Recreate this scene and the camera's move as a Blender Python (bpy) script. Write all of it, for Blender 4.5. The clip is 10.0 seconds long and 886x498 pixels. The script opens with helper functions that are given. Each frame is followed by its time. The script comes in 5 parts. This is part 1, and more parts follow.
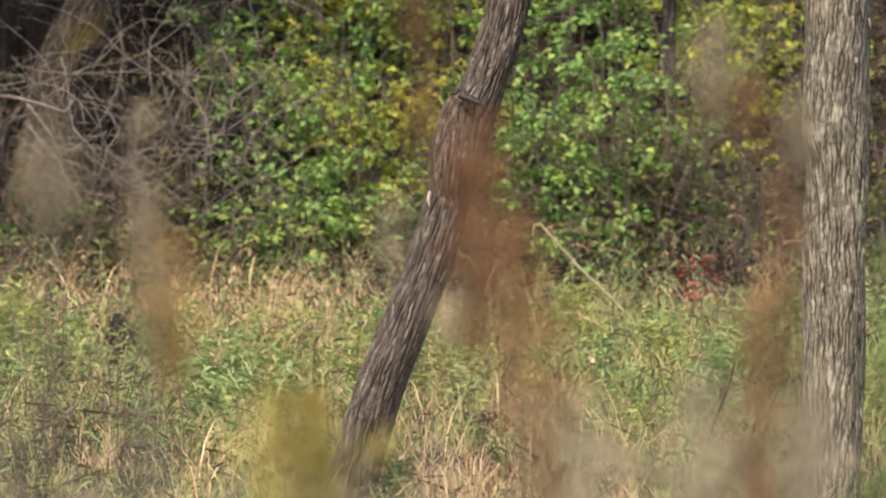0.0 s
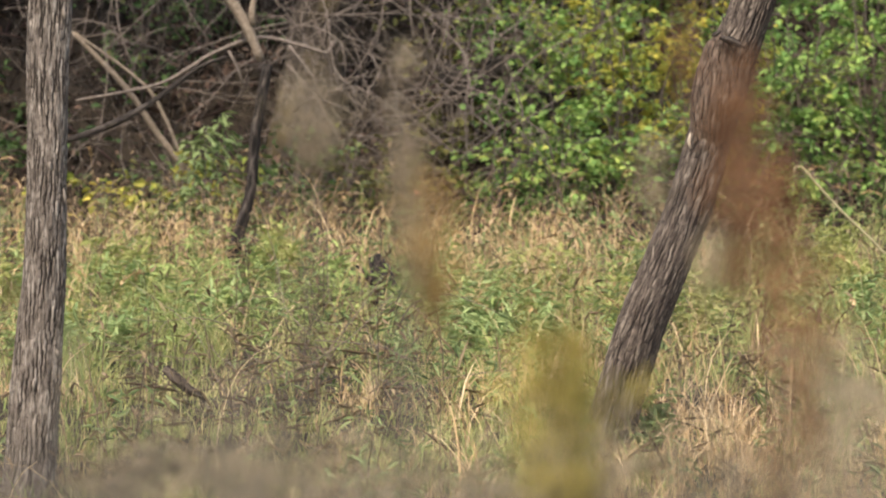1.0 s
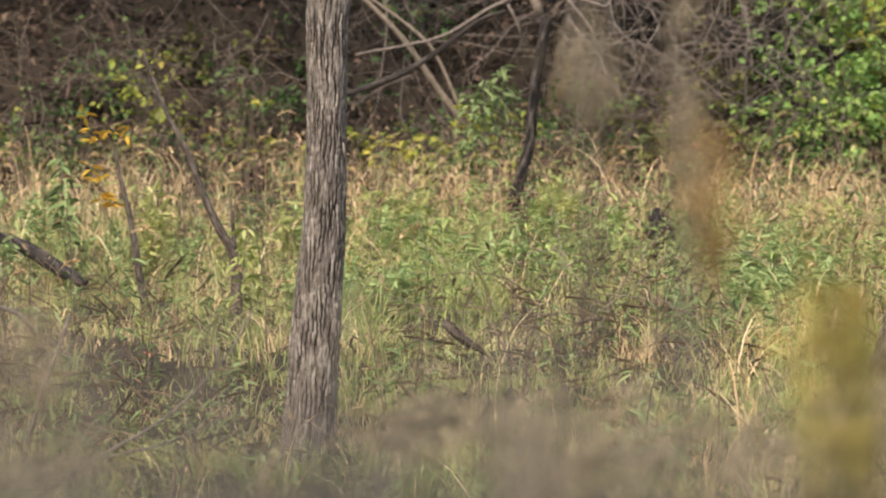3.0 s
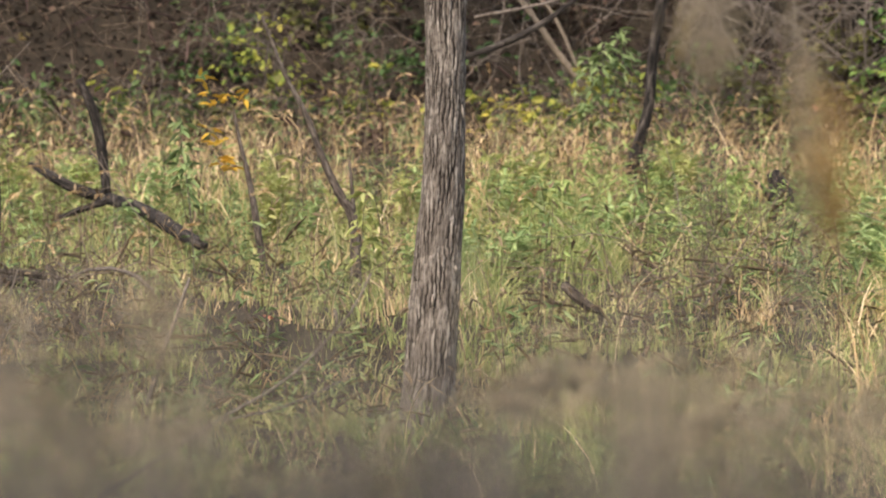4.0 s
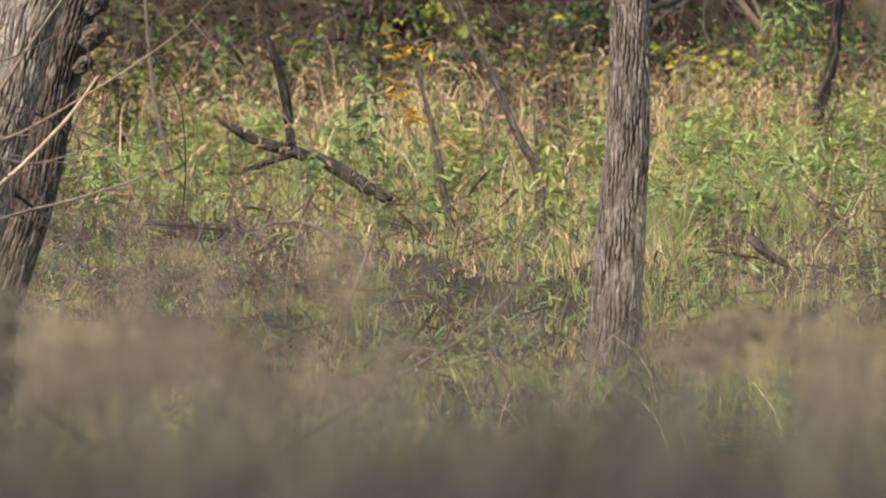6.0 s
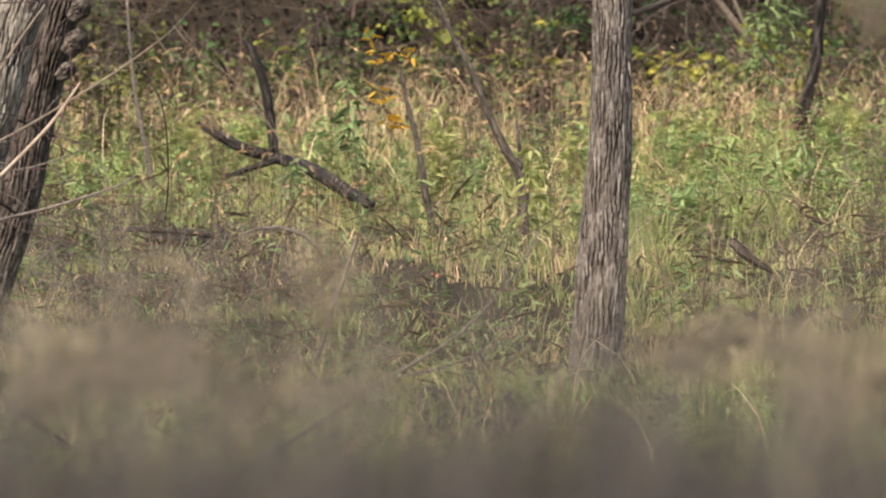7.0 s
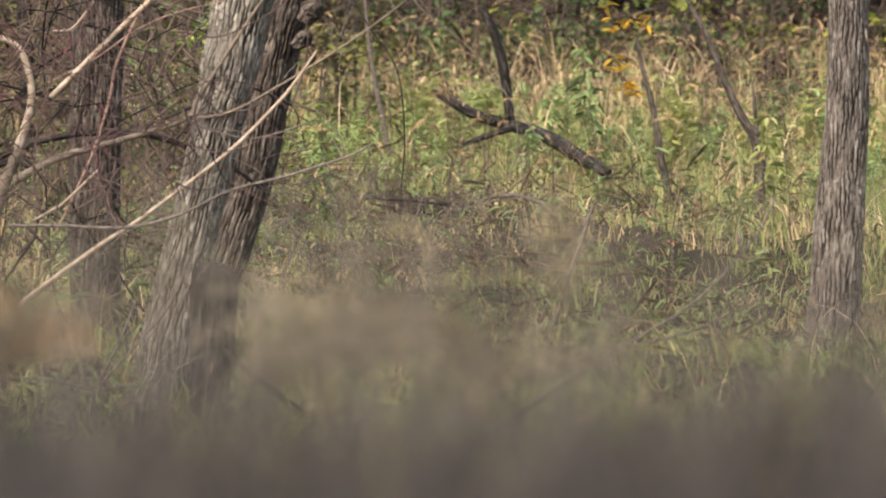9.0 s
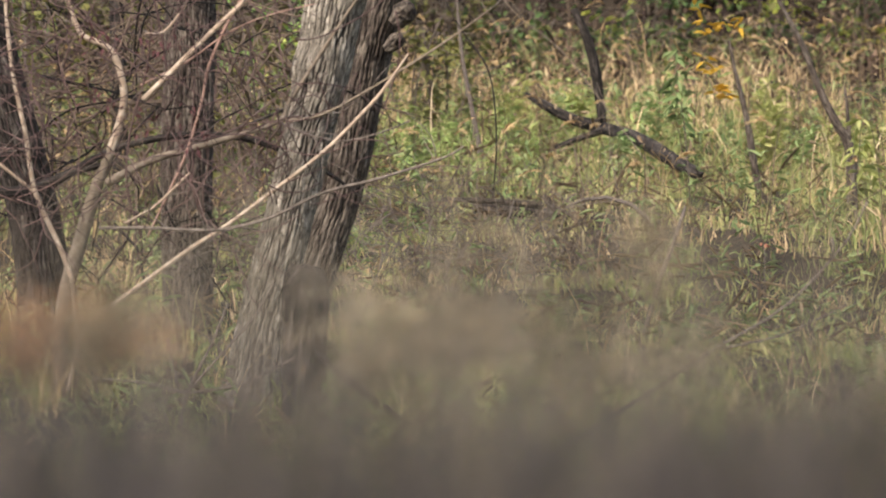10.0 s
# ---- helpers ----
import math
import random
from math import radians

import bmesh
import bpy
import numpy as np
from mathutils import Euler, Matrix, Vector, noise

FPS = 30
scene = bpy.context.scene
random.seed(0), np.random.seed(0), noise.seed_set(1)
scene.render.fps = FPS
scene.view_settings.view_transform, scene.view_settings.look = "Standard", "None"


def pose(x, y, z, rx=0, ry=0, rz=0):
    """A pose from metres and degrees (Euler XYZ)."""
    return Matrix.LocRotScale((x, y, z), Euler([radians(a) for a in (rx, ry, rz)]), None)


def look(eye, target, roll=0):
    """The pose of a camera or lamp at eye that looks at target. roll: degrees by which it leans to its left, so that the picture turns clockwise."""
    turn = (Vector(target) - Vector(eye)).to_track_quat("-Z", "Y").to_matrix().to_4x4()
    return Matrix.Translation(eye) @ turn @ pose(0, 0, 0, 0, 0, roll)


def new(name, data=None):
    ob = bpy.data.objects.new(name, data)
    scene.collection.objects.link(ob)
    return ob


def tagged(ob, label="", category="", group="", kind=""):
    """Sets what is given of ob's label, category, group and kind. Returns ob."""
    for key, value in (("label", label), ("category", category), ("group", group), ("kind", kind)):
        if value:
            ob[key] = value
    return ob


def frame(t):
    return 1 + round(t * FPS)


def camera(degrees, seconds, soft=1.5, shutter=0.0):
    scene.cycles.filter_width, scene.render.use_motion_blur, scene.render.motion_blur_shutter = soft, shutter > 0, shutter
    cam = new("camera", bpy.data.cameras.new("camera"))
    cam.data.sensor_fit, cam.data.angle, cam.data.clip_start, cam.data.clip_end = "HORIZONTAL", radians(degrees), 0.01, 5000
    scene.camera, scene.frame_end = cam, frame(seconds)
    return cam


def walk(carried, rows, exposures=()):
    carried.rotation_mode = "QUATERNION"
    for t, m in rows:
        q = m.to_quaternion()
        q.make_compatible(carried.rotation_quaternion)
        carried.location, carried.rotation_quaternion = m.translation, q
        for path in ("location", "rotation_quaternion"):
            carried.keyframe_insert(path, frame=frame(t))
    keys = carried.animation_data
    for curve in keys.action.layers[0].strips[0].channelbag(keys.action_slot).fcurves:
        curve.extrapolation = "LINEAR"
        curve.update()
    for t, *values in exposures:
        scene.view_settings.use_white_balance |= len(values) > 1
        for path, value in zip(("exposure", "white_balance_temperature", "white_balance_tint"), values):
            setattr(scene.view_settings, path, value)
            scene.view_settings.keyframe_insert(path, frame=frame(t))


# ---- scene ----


def aim(yaw, pitch, roll):
    """The camera on its stand: degrees to the left, upwards and of lean."""
    return pose(0, 0, 4.0, 0, 0, yaw) @ pose(0, 0, 0, 90 + pitch) @ pose(0, 0, 0, 0, 0, roll)


# ---- camera and walk: a long lens that pans to the left on a raised bank ----
cam = camera(10.0, 10.0, soft=2.05)
cam.data.dof.use_dof = True
cam.data.dof.focus_distance = 31.2
cam.data.dof.aperture_fstop = 4.6
walk(cam, [
    (0.0, aim(-6.5000, -4.0900, -0.0000)),
    (0.5, aim(-5.0061, -4.4334, -0.0482)),
    (1.0, aim(-3.5458, -4.7497, -0.0780)),
    (1.5, aim(-2.7718, -4.9979, -0.0392)),
    (2.0, aim(-1.9939, -5.2421, -0.0589)),
    (2.5, aim(-1.1294, -5.2687, -0.1811)),
    (2.7, aim(-0.8246, -5.2433, -0.2235)),
    (3.8, aim(0.7384, -5.5484, -0.4700)),
    (4.0, aim(0.9793, -5.6762, -0.5197)),
    (4.5, aim(1.6012, -5.9755, -0.5117)),
    (5.0, aim(2.5090, -6.2113, -0.6648)),
    (5.5, aim(3.1443, -6.2100, -0.8525)),
    (5.7, aim(3.1251, -6.2100, -0.8725)),
    (6.8, aim(2.9426, -6.0911, -1.0056)),
    (7.0, aim(2.8915, -6.1294, -1.0256)),
    (7.5, aim(2.9848, -6.2404, -1.1339)),
    (8.0, aim(4.0102, -6.3456, -1.2491)),
    (8.5, aim(4.8938, -6.3903, -1.3121)),
    (9.0, aim(5.5866, -6.4375, -1.4304)),
    (9.5, aim(6.1650, -6.4229, -1.4759)),
    (10.0, aim(6.6319, -6.3819, -1.5243)),
])

# ---- light: an overcast autumn sky ----
world = bpy.data.worlds.new("overcast_sky")
scene.world = world
world.use_nodes = True
wn = world.node_tree.nodes
sky = wn.new("ShaderNodeTexSky")
sky.sky_type = "NISHITA"
sky.sun_disc = False
sky.sun_elevation = radians(53)
sky.sun_rotation = radians(207)
sky.air_density, sky.dust_density = 1.0, 4.0
world.node_tree.links.new(sky.outputs[0], wn["Background"].inputs[0])
wn["Background"].inputs[1].default_value = 0.135

sun_data = bpy.data.lights.new("sun", "SUN")
sun_data.energy, sun_data.angle, sun_data.color = 2.3, radians(16), (1.0, 0.90, 0.815)
sun = new("sun", sun_data)
# high on the left
sun.matrix_world = look((-10, 0, 32), (0, 20, 0))
scene.view_settings.exposure = 1.11


# ---- materials ----
def material(name, colours, by="island", scale=6.0, rough=0.8, bump=0.0, stretch=(1, 1, 1), translucent=0.0, spread=0.35,
             patch=1.5, detail=8.0):
    """A surface whose colour runs over the given colours: by island, or by fine grain, with a coarse drift in both."""
    m = bpy.data.materials.new(name)
    m.use_nodes = True
    nt = m.node_tree
    n, ln = nt.nodes, nt.links.new
    bsdf, out = n["Principled BSDF"], n["Material Output"]
    bsdf.inputs["Roughness"].default_value = rough
    bsdf.inputs["Specular IOR Level"].default_value = 0.25
    tc = n.new("ShaderNodeTexCoord")
    mp = n.new("ShaderNodeMapping")
    mp.inputs["Scale"].default_value = stretch
    ln(tc.outputs["Object"], mp.inputs[0])
    grain = n.new("ShaderNodeTexNoise")
    grain.inputs["Scale"].default_value, grain.inputs["Detail"].default_value = scale, detail
    ln(mp.outputs[0], grain.inputs["Vector"])
    drift = n.new("ShaderNodeTexNoise")
    drift.inputs["Scale"].default_value, drift.inputs["Detail"].default_value = patch, 2.0
    ln(tc.outputs["Object"], drift.inputs["Vector"])
    ramp = n.new("ShaderNodeValToRGB")
    e = ramp.color_ramp.elements
    while len(e) < len(colours):
        e.new(0.5)
    for k, c in enumerate(colours):
        e[k].position, e[k].color = k / max(1, len(colours) - 1), (*c, 1)
    mix = n.new("ShaderNodeMix")
    mix.data_type = "FLOAT"
    mix.inputs[0].default_value = spread
    if by == "island":
        geo = n.new("ShaderNodeNewGeometry")
        ln(geo.outputs["Random Per Island"], mix.inputs[2])
        wide = n.new("ShaderNodeMapRange")
        wide.inputs[1].default_value, wide.inputs[2].default_value = 0.3, 0.7
        ln(drift.outputs[0], wide.inputs[0])
        ln(wide.outputs[0], mix.inputs[3])
    else:
        wide = n.new("ShaderNodeMapRange")
        wide.inputs[1].default_value, wide.inputs[2].default_value = 0.28, 0.72
        ln(grain.outputs[0], wide.inputs[0])
        ln(wide.outputs[0], mix.inputs[2])
        ln(drift.outputs[0], mix.inputs[3])
    ln(mix.outputs[0], ramp.inputs[0])
    ln(ramp.outputs[0], bsdf.inputs["Base Color"])
    if bump:
        b = n.new("ShaderNodeBump")
        b.inputs["Strength"].default_value, b.inputs["Distance"].default_value = bump, 0.02
        ln(grain.outputs[0], b.inputs["Height"])
        ln(b.outputs[0], bsdf.inputs["Normal"])
    if translucent:
        tr = n.new("ShaderNodeBsdfTranslucent")
        ln(ramp.outputs[0], tr.inputs[0])
        ms = n.new("ShaderNodeMixShader")
        ms.inputs[0].default_value = translucent
        ln(bsdf.outputs[0], ms.inputs[1])
        ln(tr.outputs[0], ms.inputs[2])
        ln(ms.outputs[0], out.inputs[0])
    return m


def bark_material(name, crack, plate, flake, plates=42.0, moss=None):
    """Upright plates of bark with dark cracks between, paler flakes and, if given, a mossy side."""
    m = bpy.data.materials.new(name)
    m.use_nodes = True
    n, ln = m.node_tree.nodes, m.node_tree.links.new
    bsdf = n["Principled BSDF"]
    bsdf.inputs["Roughness"].default_value = 0.92
    bsdf.inputs["Specular IOR Level"].default_value = 0.2
    tc = n.new("ShaderNodeAttribute")
    tc.attribute_name = "along_limb"

    def grain(scale, stretch, detail=6.0):
        mp, t = n.new("ShaderNodeMapping"), n.new("ShaderNodeTexNoise")
        mp.inputs["Scale"].default_value = stretch
        t.inputs["Scale"].default_value, t.inputs["Detail"].default_value = scale, detail
        ln(tc.outputs["Vector"], mp.inputs[0])
        ln(mp.outputs[0], t.inputs["Vector"])
        return t.outputs[0]

    def ramp(source, stops):
        r = n.new("ShaderNodeValToRGB")
        e = r.color_ramp.elements
        while len(e) < len(stops):
            e.new(0.5)
        for k, (at, c) in enumerate(stops):
            e[k].position, e[k].color = at, (*c, 1)
        ln(source, r.inputs[0])
        return r.outputs[0]

    # each plate of the mesh has its own tone; the furrows between take the darker crack colour
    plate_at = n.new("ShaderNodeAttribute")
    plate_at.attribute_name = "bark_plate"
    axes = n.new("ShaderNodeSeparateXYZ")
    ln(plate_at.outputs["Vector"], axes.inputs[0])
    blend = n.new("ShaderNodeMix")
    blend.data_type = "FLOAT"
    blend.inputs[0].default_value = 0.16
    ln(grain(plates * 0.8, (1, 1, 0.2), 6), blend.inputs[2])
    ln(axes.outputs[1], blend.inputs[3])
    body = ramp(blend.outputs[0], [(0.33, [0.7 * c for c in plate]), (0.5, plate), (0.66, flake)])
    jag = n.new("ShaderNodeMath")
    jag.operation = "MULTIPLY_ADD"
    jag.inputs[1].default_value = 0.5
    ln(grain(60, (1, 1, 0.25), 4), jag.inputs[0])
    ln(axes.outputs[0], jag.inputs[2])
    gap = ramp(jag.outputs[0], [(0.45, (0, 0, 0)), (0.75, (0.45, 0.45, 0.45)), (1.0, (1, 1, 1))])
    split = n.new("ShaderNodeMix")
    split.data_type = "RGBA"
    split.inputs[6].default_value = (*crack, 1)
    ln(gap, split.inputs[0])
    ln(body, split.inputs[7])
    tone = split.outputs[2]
    fine = ramp(grain(95, (1, 1, 0.22), 8), [(0.36, (0.34, 0.33, 0.32)), (0.47, (0.72, 0.72, 0.72)), (0.6, (1.0, 1.0, 1.0)), (0.72, (1.25, 1.25, 1.25))])
    mul = n.new("ShaderNodeMix")
    mul.data_type, mul.blend_type = "RGBA", "MULTIPLY"
    mul.inputs[0].default_value = 1.0
    ln(tone, mul.inputs[6])
    ln(fine, mul.inputs[7])
    last = mul.outputs[2]
    if moss:
        mix = n.new("ShaderNodeMix")
        mix.data_type = "RGBA"
        mix.inputs[7].default_value = (*moss, 1)
        ln(ramp(grain(2.2, (1, 1, 0.5), 4), [(0.54, (0, 0, 0)), (0.7, (0.8, 0.8, 0.8))]), mix.inputs[0])
        ln(last, mix.inputs[6])
        last = mix.outputs[2]
    ln(last, bsdf.inputs["Base Color"])
    bump = n.new("ShaderNodeBump")
    bump.inputs["Strength"].default_value, bump.inputs["Distance"].default_value = 1.0, 0.02
    ln(grain(70, (1, 1, 0.22), 5), bump.inputs["Height"])
    ln(bump.outputs[0], bsdf.inputs["Normal"])
    return m


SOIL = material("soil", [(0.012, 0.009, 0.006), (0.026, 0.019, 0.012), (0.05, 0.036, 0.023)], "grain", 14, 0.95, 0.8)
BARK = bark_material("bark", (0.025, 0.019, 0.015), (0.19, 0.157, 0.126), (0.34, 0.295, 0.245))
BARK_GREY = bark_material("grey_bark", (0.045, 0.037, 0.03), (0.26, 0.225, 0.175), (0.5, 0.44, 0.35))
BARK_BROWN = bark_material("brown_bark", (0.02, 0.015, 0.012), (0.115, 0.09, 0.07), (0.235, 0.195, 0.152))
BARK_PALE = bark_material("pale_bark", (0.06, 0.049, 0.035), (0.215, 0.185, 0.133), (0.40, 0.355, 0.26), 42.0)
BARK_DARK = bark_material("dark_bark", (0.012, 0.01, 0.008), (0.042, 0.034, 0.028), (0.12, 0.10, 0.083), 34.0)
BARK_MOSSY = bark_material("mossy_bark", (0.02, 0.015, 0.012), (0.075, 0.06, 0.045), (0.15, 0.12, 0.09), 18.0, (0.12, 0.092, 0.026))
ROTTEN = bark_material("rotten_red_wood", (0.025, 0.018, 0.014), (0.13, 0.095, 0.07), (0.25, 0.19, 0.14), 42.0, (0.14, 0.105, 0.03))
DEADWOOD = material("deadwood", [(0.06, 0.046, 0.036), (0.14, 0.112, 0.09), (0.27, 0.225, 0.185)], "grain", 30, 0.85, 0.4)
TANWOOD = material("tan_wood", [(0.10, 0.077, 0.055), (0.19, 0.148, 0.105), (0.30, 0.245, 0.185)], "grain", 30, 0.85, 0.4)
TWIG = material("twig_bark", [(0.045, 0.035, 0.027), (0.11, 0.088, 0.068), (0.21, 0.175, 0.14)], "island", 30, 0.85)
TWIG_RED = material("red_twig_bark", [(0.03, 0.019, 0.017), (0.08, 0.048, 0.042), (0.18, 0.115, 0.095)], "island", 30, 0.8)
TWIG_PINK = material("pink_twig_bark", [(0.16, 0.09, 0.07), (0.3, 0.185, 0.14), (0.44, 0.3, 0.23)], "grain", 25, 0.8)
SHOOT = material("pale_shoot_bark", [(0.19, 0.13, 0.09), (0.38, 0.285, 0.20), (0.66, 0.56, 0.43)], "grain", 18, 0.75, 0.2)
FLAKE = material("bark_flake_grey", [(0.13, 0.107, 0.083), (0.21, 0.175, 0.138), (0.31, 0.265, 0.21)], "grain", 40, 0.9)
REED = material("olive_tan_reed", [(0.17, 0.145, 0.075), (0.28, 0.245, 0.13), (0.4, 0.35, 0.2)], "grain", 20, 0.8)
CUT = material("broken_wood", [(0.45, 0.36, 0.25), (0.6, 0.5, 0.38)], "grain", 40, 0.9)
GRASS = material("green_grass", [(0.11, 0.15, 0.045), (0.218, 0.268, 0.082), (0.385, 0.375, 0.14), (0.6, 0.48, 0.27)], "island", translucent=0.2, patch=0.7, spread=0.55)
STRAW = material("straw_grass", [(0.25, 0.158, 0.078), (0.45, 0.308, 0.15), (0.65, 0.47, 0.25), (0.83, 0.665, 0.42)], "island", translucent=0.14, patch=0.6)
WEED = material("weed_leaf", [(0.10, 0.15, 0.055), (0.2, 0.265, 0.1), (0.34, 0.38, 0.17)], "island", translucent=0.24)
LEAF = material("shrub_leaf", [(0.06, 0.135, 0.04), (0.145, 0.265, 0.066), (0.27, 0.39, 0.10), (0.5, 0.49, 0.11)], "island", translucent=0.32, patch=1.5, spread=0.5)
# the shrub leaf in darker greens: the bank's shade is put into its colour
LEAF_SHADED = material("shaded_bank_leaf", [(0.03, 0.065, 0.024), (0.07, 0.125, 0.04), (0.13, 0.19, 0.062), (0.28, 0.25, 0.07)], "island", translucent=0.3, patch=1.5, spread=0.5)
HERB = material("soft_herb_leaf", [(0.18, 0.25, 0.08), (0.31, 0.39, 0.125), (0.48, 0.53, 0.2)], "island", translucent=0.3)
LEAF_FRESH = material("fresh_weed_leaf", [(0.17, 0.25, 0.09), (0.3, 0.39, 0.15), (0.46, 0.53, 0.24)], "island", translucent=0.4)
LEAF_PALE = material("pale_weed_leaf", [(0.23, 0.26, 0.073), (0.37, 0.39, 0.128), (0.54, 0.51, 0.22)], "island", translucent=0.4)
LEAF_YELLOW = material("yellowing_leaf", [(0.10, 0.165, 0.04), (0.23, 0.295, 0.058), (0.43, 0.42, 0.08), (0.68, 0.53, 0.09)], "island", translucent=0.42, patch=1.5, spread=0.55)
LEAF_OLIVE = material("olive_leaf", [(0.06, 0.06, 0.02), (0.11, 0.11, 0.035), (0.17, 0.17, 0.05), (0.22, 0.15, 0.05)], "island", translucent=0.3, patch=1.2)
LEAF_GOLD = material("golden_leaf", [(0.42, 0.24, 0.03), (0.56, 0.34, 0.04), (0.62, 0.45, 0.08)], "island", translucent=0.3)
LEAF_RED = material("red_leaf", [(0.13, 0.038, 0.03), (0.25, 0.085, 0.062), (0.36, 0.175, 0.12)], "island", translucent=0.25)
MAROON = material("maroon_withered_leaf", [(0.05, 0.018, 0.02), (0.10, 0.04, 0.04), (0.16, 0.075, 0.068)], "island", translucent=0.15)
LEAF_CORAL = material("coral_leaf", [(0.42, 0.15, 0.09), (0.52, 0.21, 0.13)], "island", translucent=0.2)
ORANGE = material("orange_leaf", [(0.27, 0.135, 0.06), (0.4, 0.225, 0.11)], "grain", 20)
# leaf browns lowered to near black, with the shade of the bank's cavities painted in
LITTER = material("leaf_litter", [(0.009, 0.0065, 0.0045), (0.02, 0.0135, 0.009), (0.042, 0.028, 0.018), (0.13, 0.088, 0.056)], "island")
# dead-leaf browns; the darkest also carry the shaded gaps between leaves as colour
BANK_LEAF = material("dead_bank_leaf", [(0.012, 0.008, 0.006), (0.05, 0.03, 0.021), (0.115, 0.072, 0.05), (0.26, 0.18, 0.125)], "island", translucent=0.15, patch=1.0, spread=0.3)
AMBER = material("amber_seed_head", [(0.2, 0.12, 0.04), (0.31, 0.195, 0.062), (0.42, 0.28, 0.10)], "island", translucent=0.25)
RUST = material("rusty_seed_head", [(0.15, 0.07, 0.03), (0.25, 0.13, 0.06), (0.36, 0.205, 0.105)], "island", translucent=0.25)
FLUFF = material("tan_seed_plume", [(0.27, 0.21, 0.13), (0.42, 0.34, 0.215), (0.56, 0.47, 0.32)], "island", translucent=0.3)
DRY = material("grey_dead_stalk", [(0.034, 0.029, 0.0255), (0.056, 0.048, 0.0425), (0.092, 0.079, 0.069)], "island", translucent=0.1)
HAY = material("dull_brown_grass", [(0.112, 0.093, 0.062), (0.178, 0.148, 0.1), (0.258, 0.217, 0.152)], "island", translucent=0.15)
PLUME = material("dull_grass_plume", [(0.15, 0.122, 0.082), (0.25, 0.205, 0.14), (0.37, 0.305, 0.215)], "island", translucent=0.25)
BROWN_STEM = material("brown_dead_stem", [(0.05, 0.034, 0.024), (0.11, 0.078, 0.054), (0.20, 0.15, 0.10)], "island", translucent=0.1)
WITHERED = material("withered_leaf", [(0.09, 0.06, 0.038), (0.22, 0.155, 0.09), (0.42, 0.32, 0.19)], "island", translucent=0.25)
GREEN_BLADE = material("near_green_blade", [(0.10, 0.17, 0.04), (0.18, 0.26, 0.07)], "island", translucent=0.35)
MUSTARD = material("mustard_leaf", [(0.30, 0.245, 0.055), (0.42, 0.345, 0.085), (0.5, 0.40, 0.12)], "island", translucent=0.35)

# ---- mesh helpers ----
rng = np.random.default_rng(7)


def sheet(name, v, f):
    """A mesh from arrays: points, and faces that all have the same number of corners."""
    v, f = np.asarray(v, np.float32), np.asarray(f, np.int32)
    me = bpy.data.meshes.new(name)
    me.vertices.add(len(v))
    me.vertices.foreach_set("co", v.ravel())
    me.loops.add(f.size)
    me.loops.foreach_set("vertex_index", f.ravel())
    me.polygons.add(len(f))
    me.polygons.foreach_set("loop_start", np.arange(0, f.size, f.shape[1], dtype=np.int32))
    me.update(calc_edges=True)
    return me


def joined(pieces):
    """Several (points, faces) as one."""
    vs, fs, n = [], [], 0
    for v, f in pieces:
        vs.append(v)
        fs.append(np.asarray(f) + n)
        n += len(v)
    return np.concatenate(vs), np.concatenate(fs)


def part(name, vf, mat, parent=None, label="", smooth=True):
    """One mesh object, at its place in the world, under a thing."""
    me = sheet(name, *vf)
    me.materials.append(mat)
    if smooth:
        me.polygons.foreach_set("use_smooth", np.ones(len(me.polygons), bool))
    if "at" in LIMB and len(LIMB["at"]) == len(me.vertices):
        me.attributes.new("along_limb", "FLOAT_VECTOR", "POINT").data.foreach_set("vector", LIMB["at"].astype(np.float32).ravel())
        me.attributes.new("bark_plate", "FLOAT_VECTOR", "POINT").data.foreach_set("vector", LIMB["plate"].astype(np.float32).ravel())
    ob = new(name, me)
    if parent is not None:
        ob.parent = parent
        ob.matrix_parent_inverse = parent.matrix_basis.inverted()
    if label:
        tagged(ob, label)
    return ob


def thing(name, place, label, category, group="", kind=""):
    ob = new(name)
    ob.empty_display_size = 0.1
    ob.matrix_basis = Matrix.Translation(place)
    return tagged(ob, label, category, group, kind)


def spline(points, radii, step):
    """Points and radii along a smooth line through the given ones."""
    p, r = np.asarray(points, float), np.asarray(radii, float)
    if len(r) != len(p):
        r = np.interp(np.linspace(0, 1, len(p)), np.linspace(0, 1, len(r)), r)
    q = np.vstack([2 * p[0] - p[1], p, 2 * p[-1] - p[-2]])
    out, rad = [], []
    for k in range(len(p) - 1):
        a, b, c, d = q[k:k + 4]
        n = max(1, int(np.linalg.norm(c - b) / step))
        for s in np.arange(n) / n:
            out.append(0.5 * (2 * b + (c - a) * s + (2 * a - 5 * b + 4 * c - d) * s * s + (3 * b - a - 3 * c + d) * s ** 3))
            rad.append(r[k] + (r[k + 1] - r[k]) * s)
    return np.array(out + [p[-1]]), np.array(rad + [r[-1]])


LIMB = {}  # the latest limb's own coordinates: round it and along it, in metres


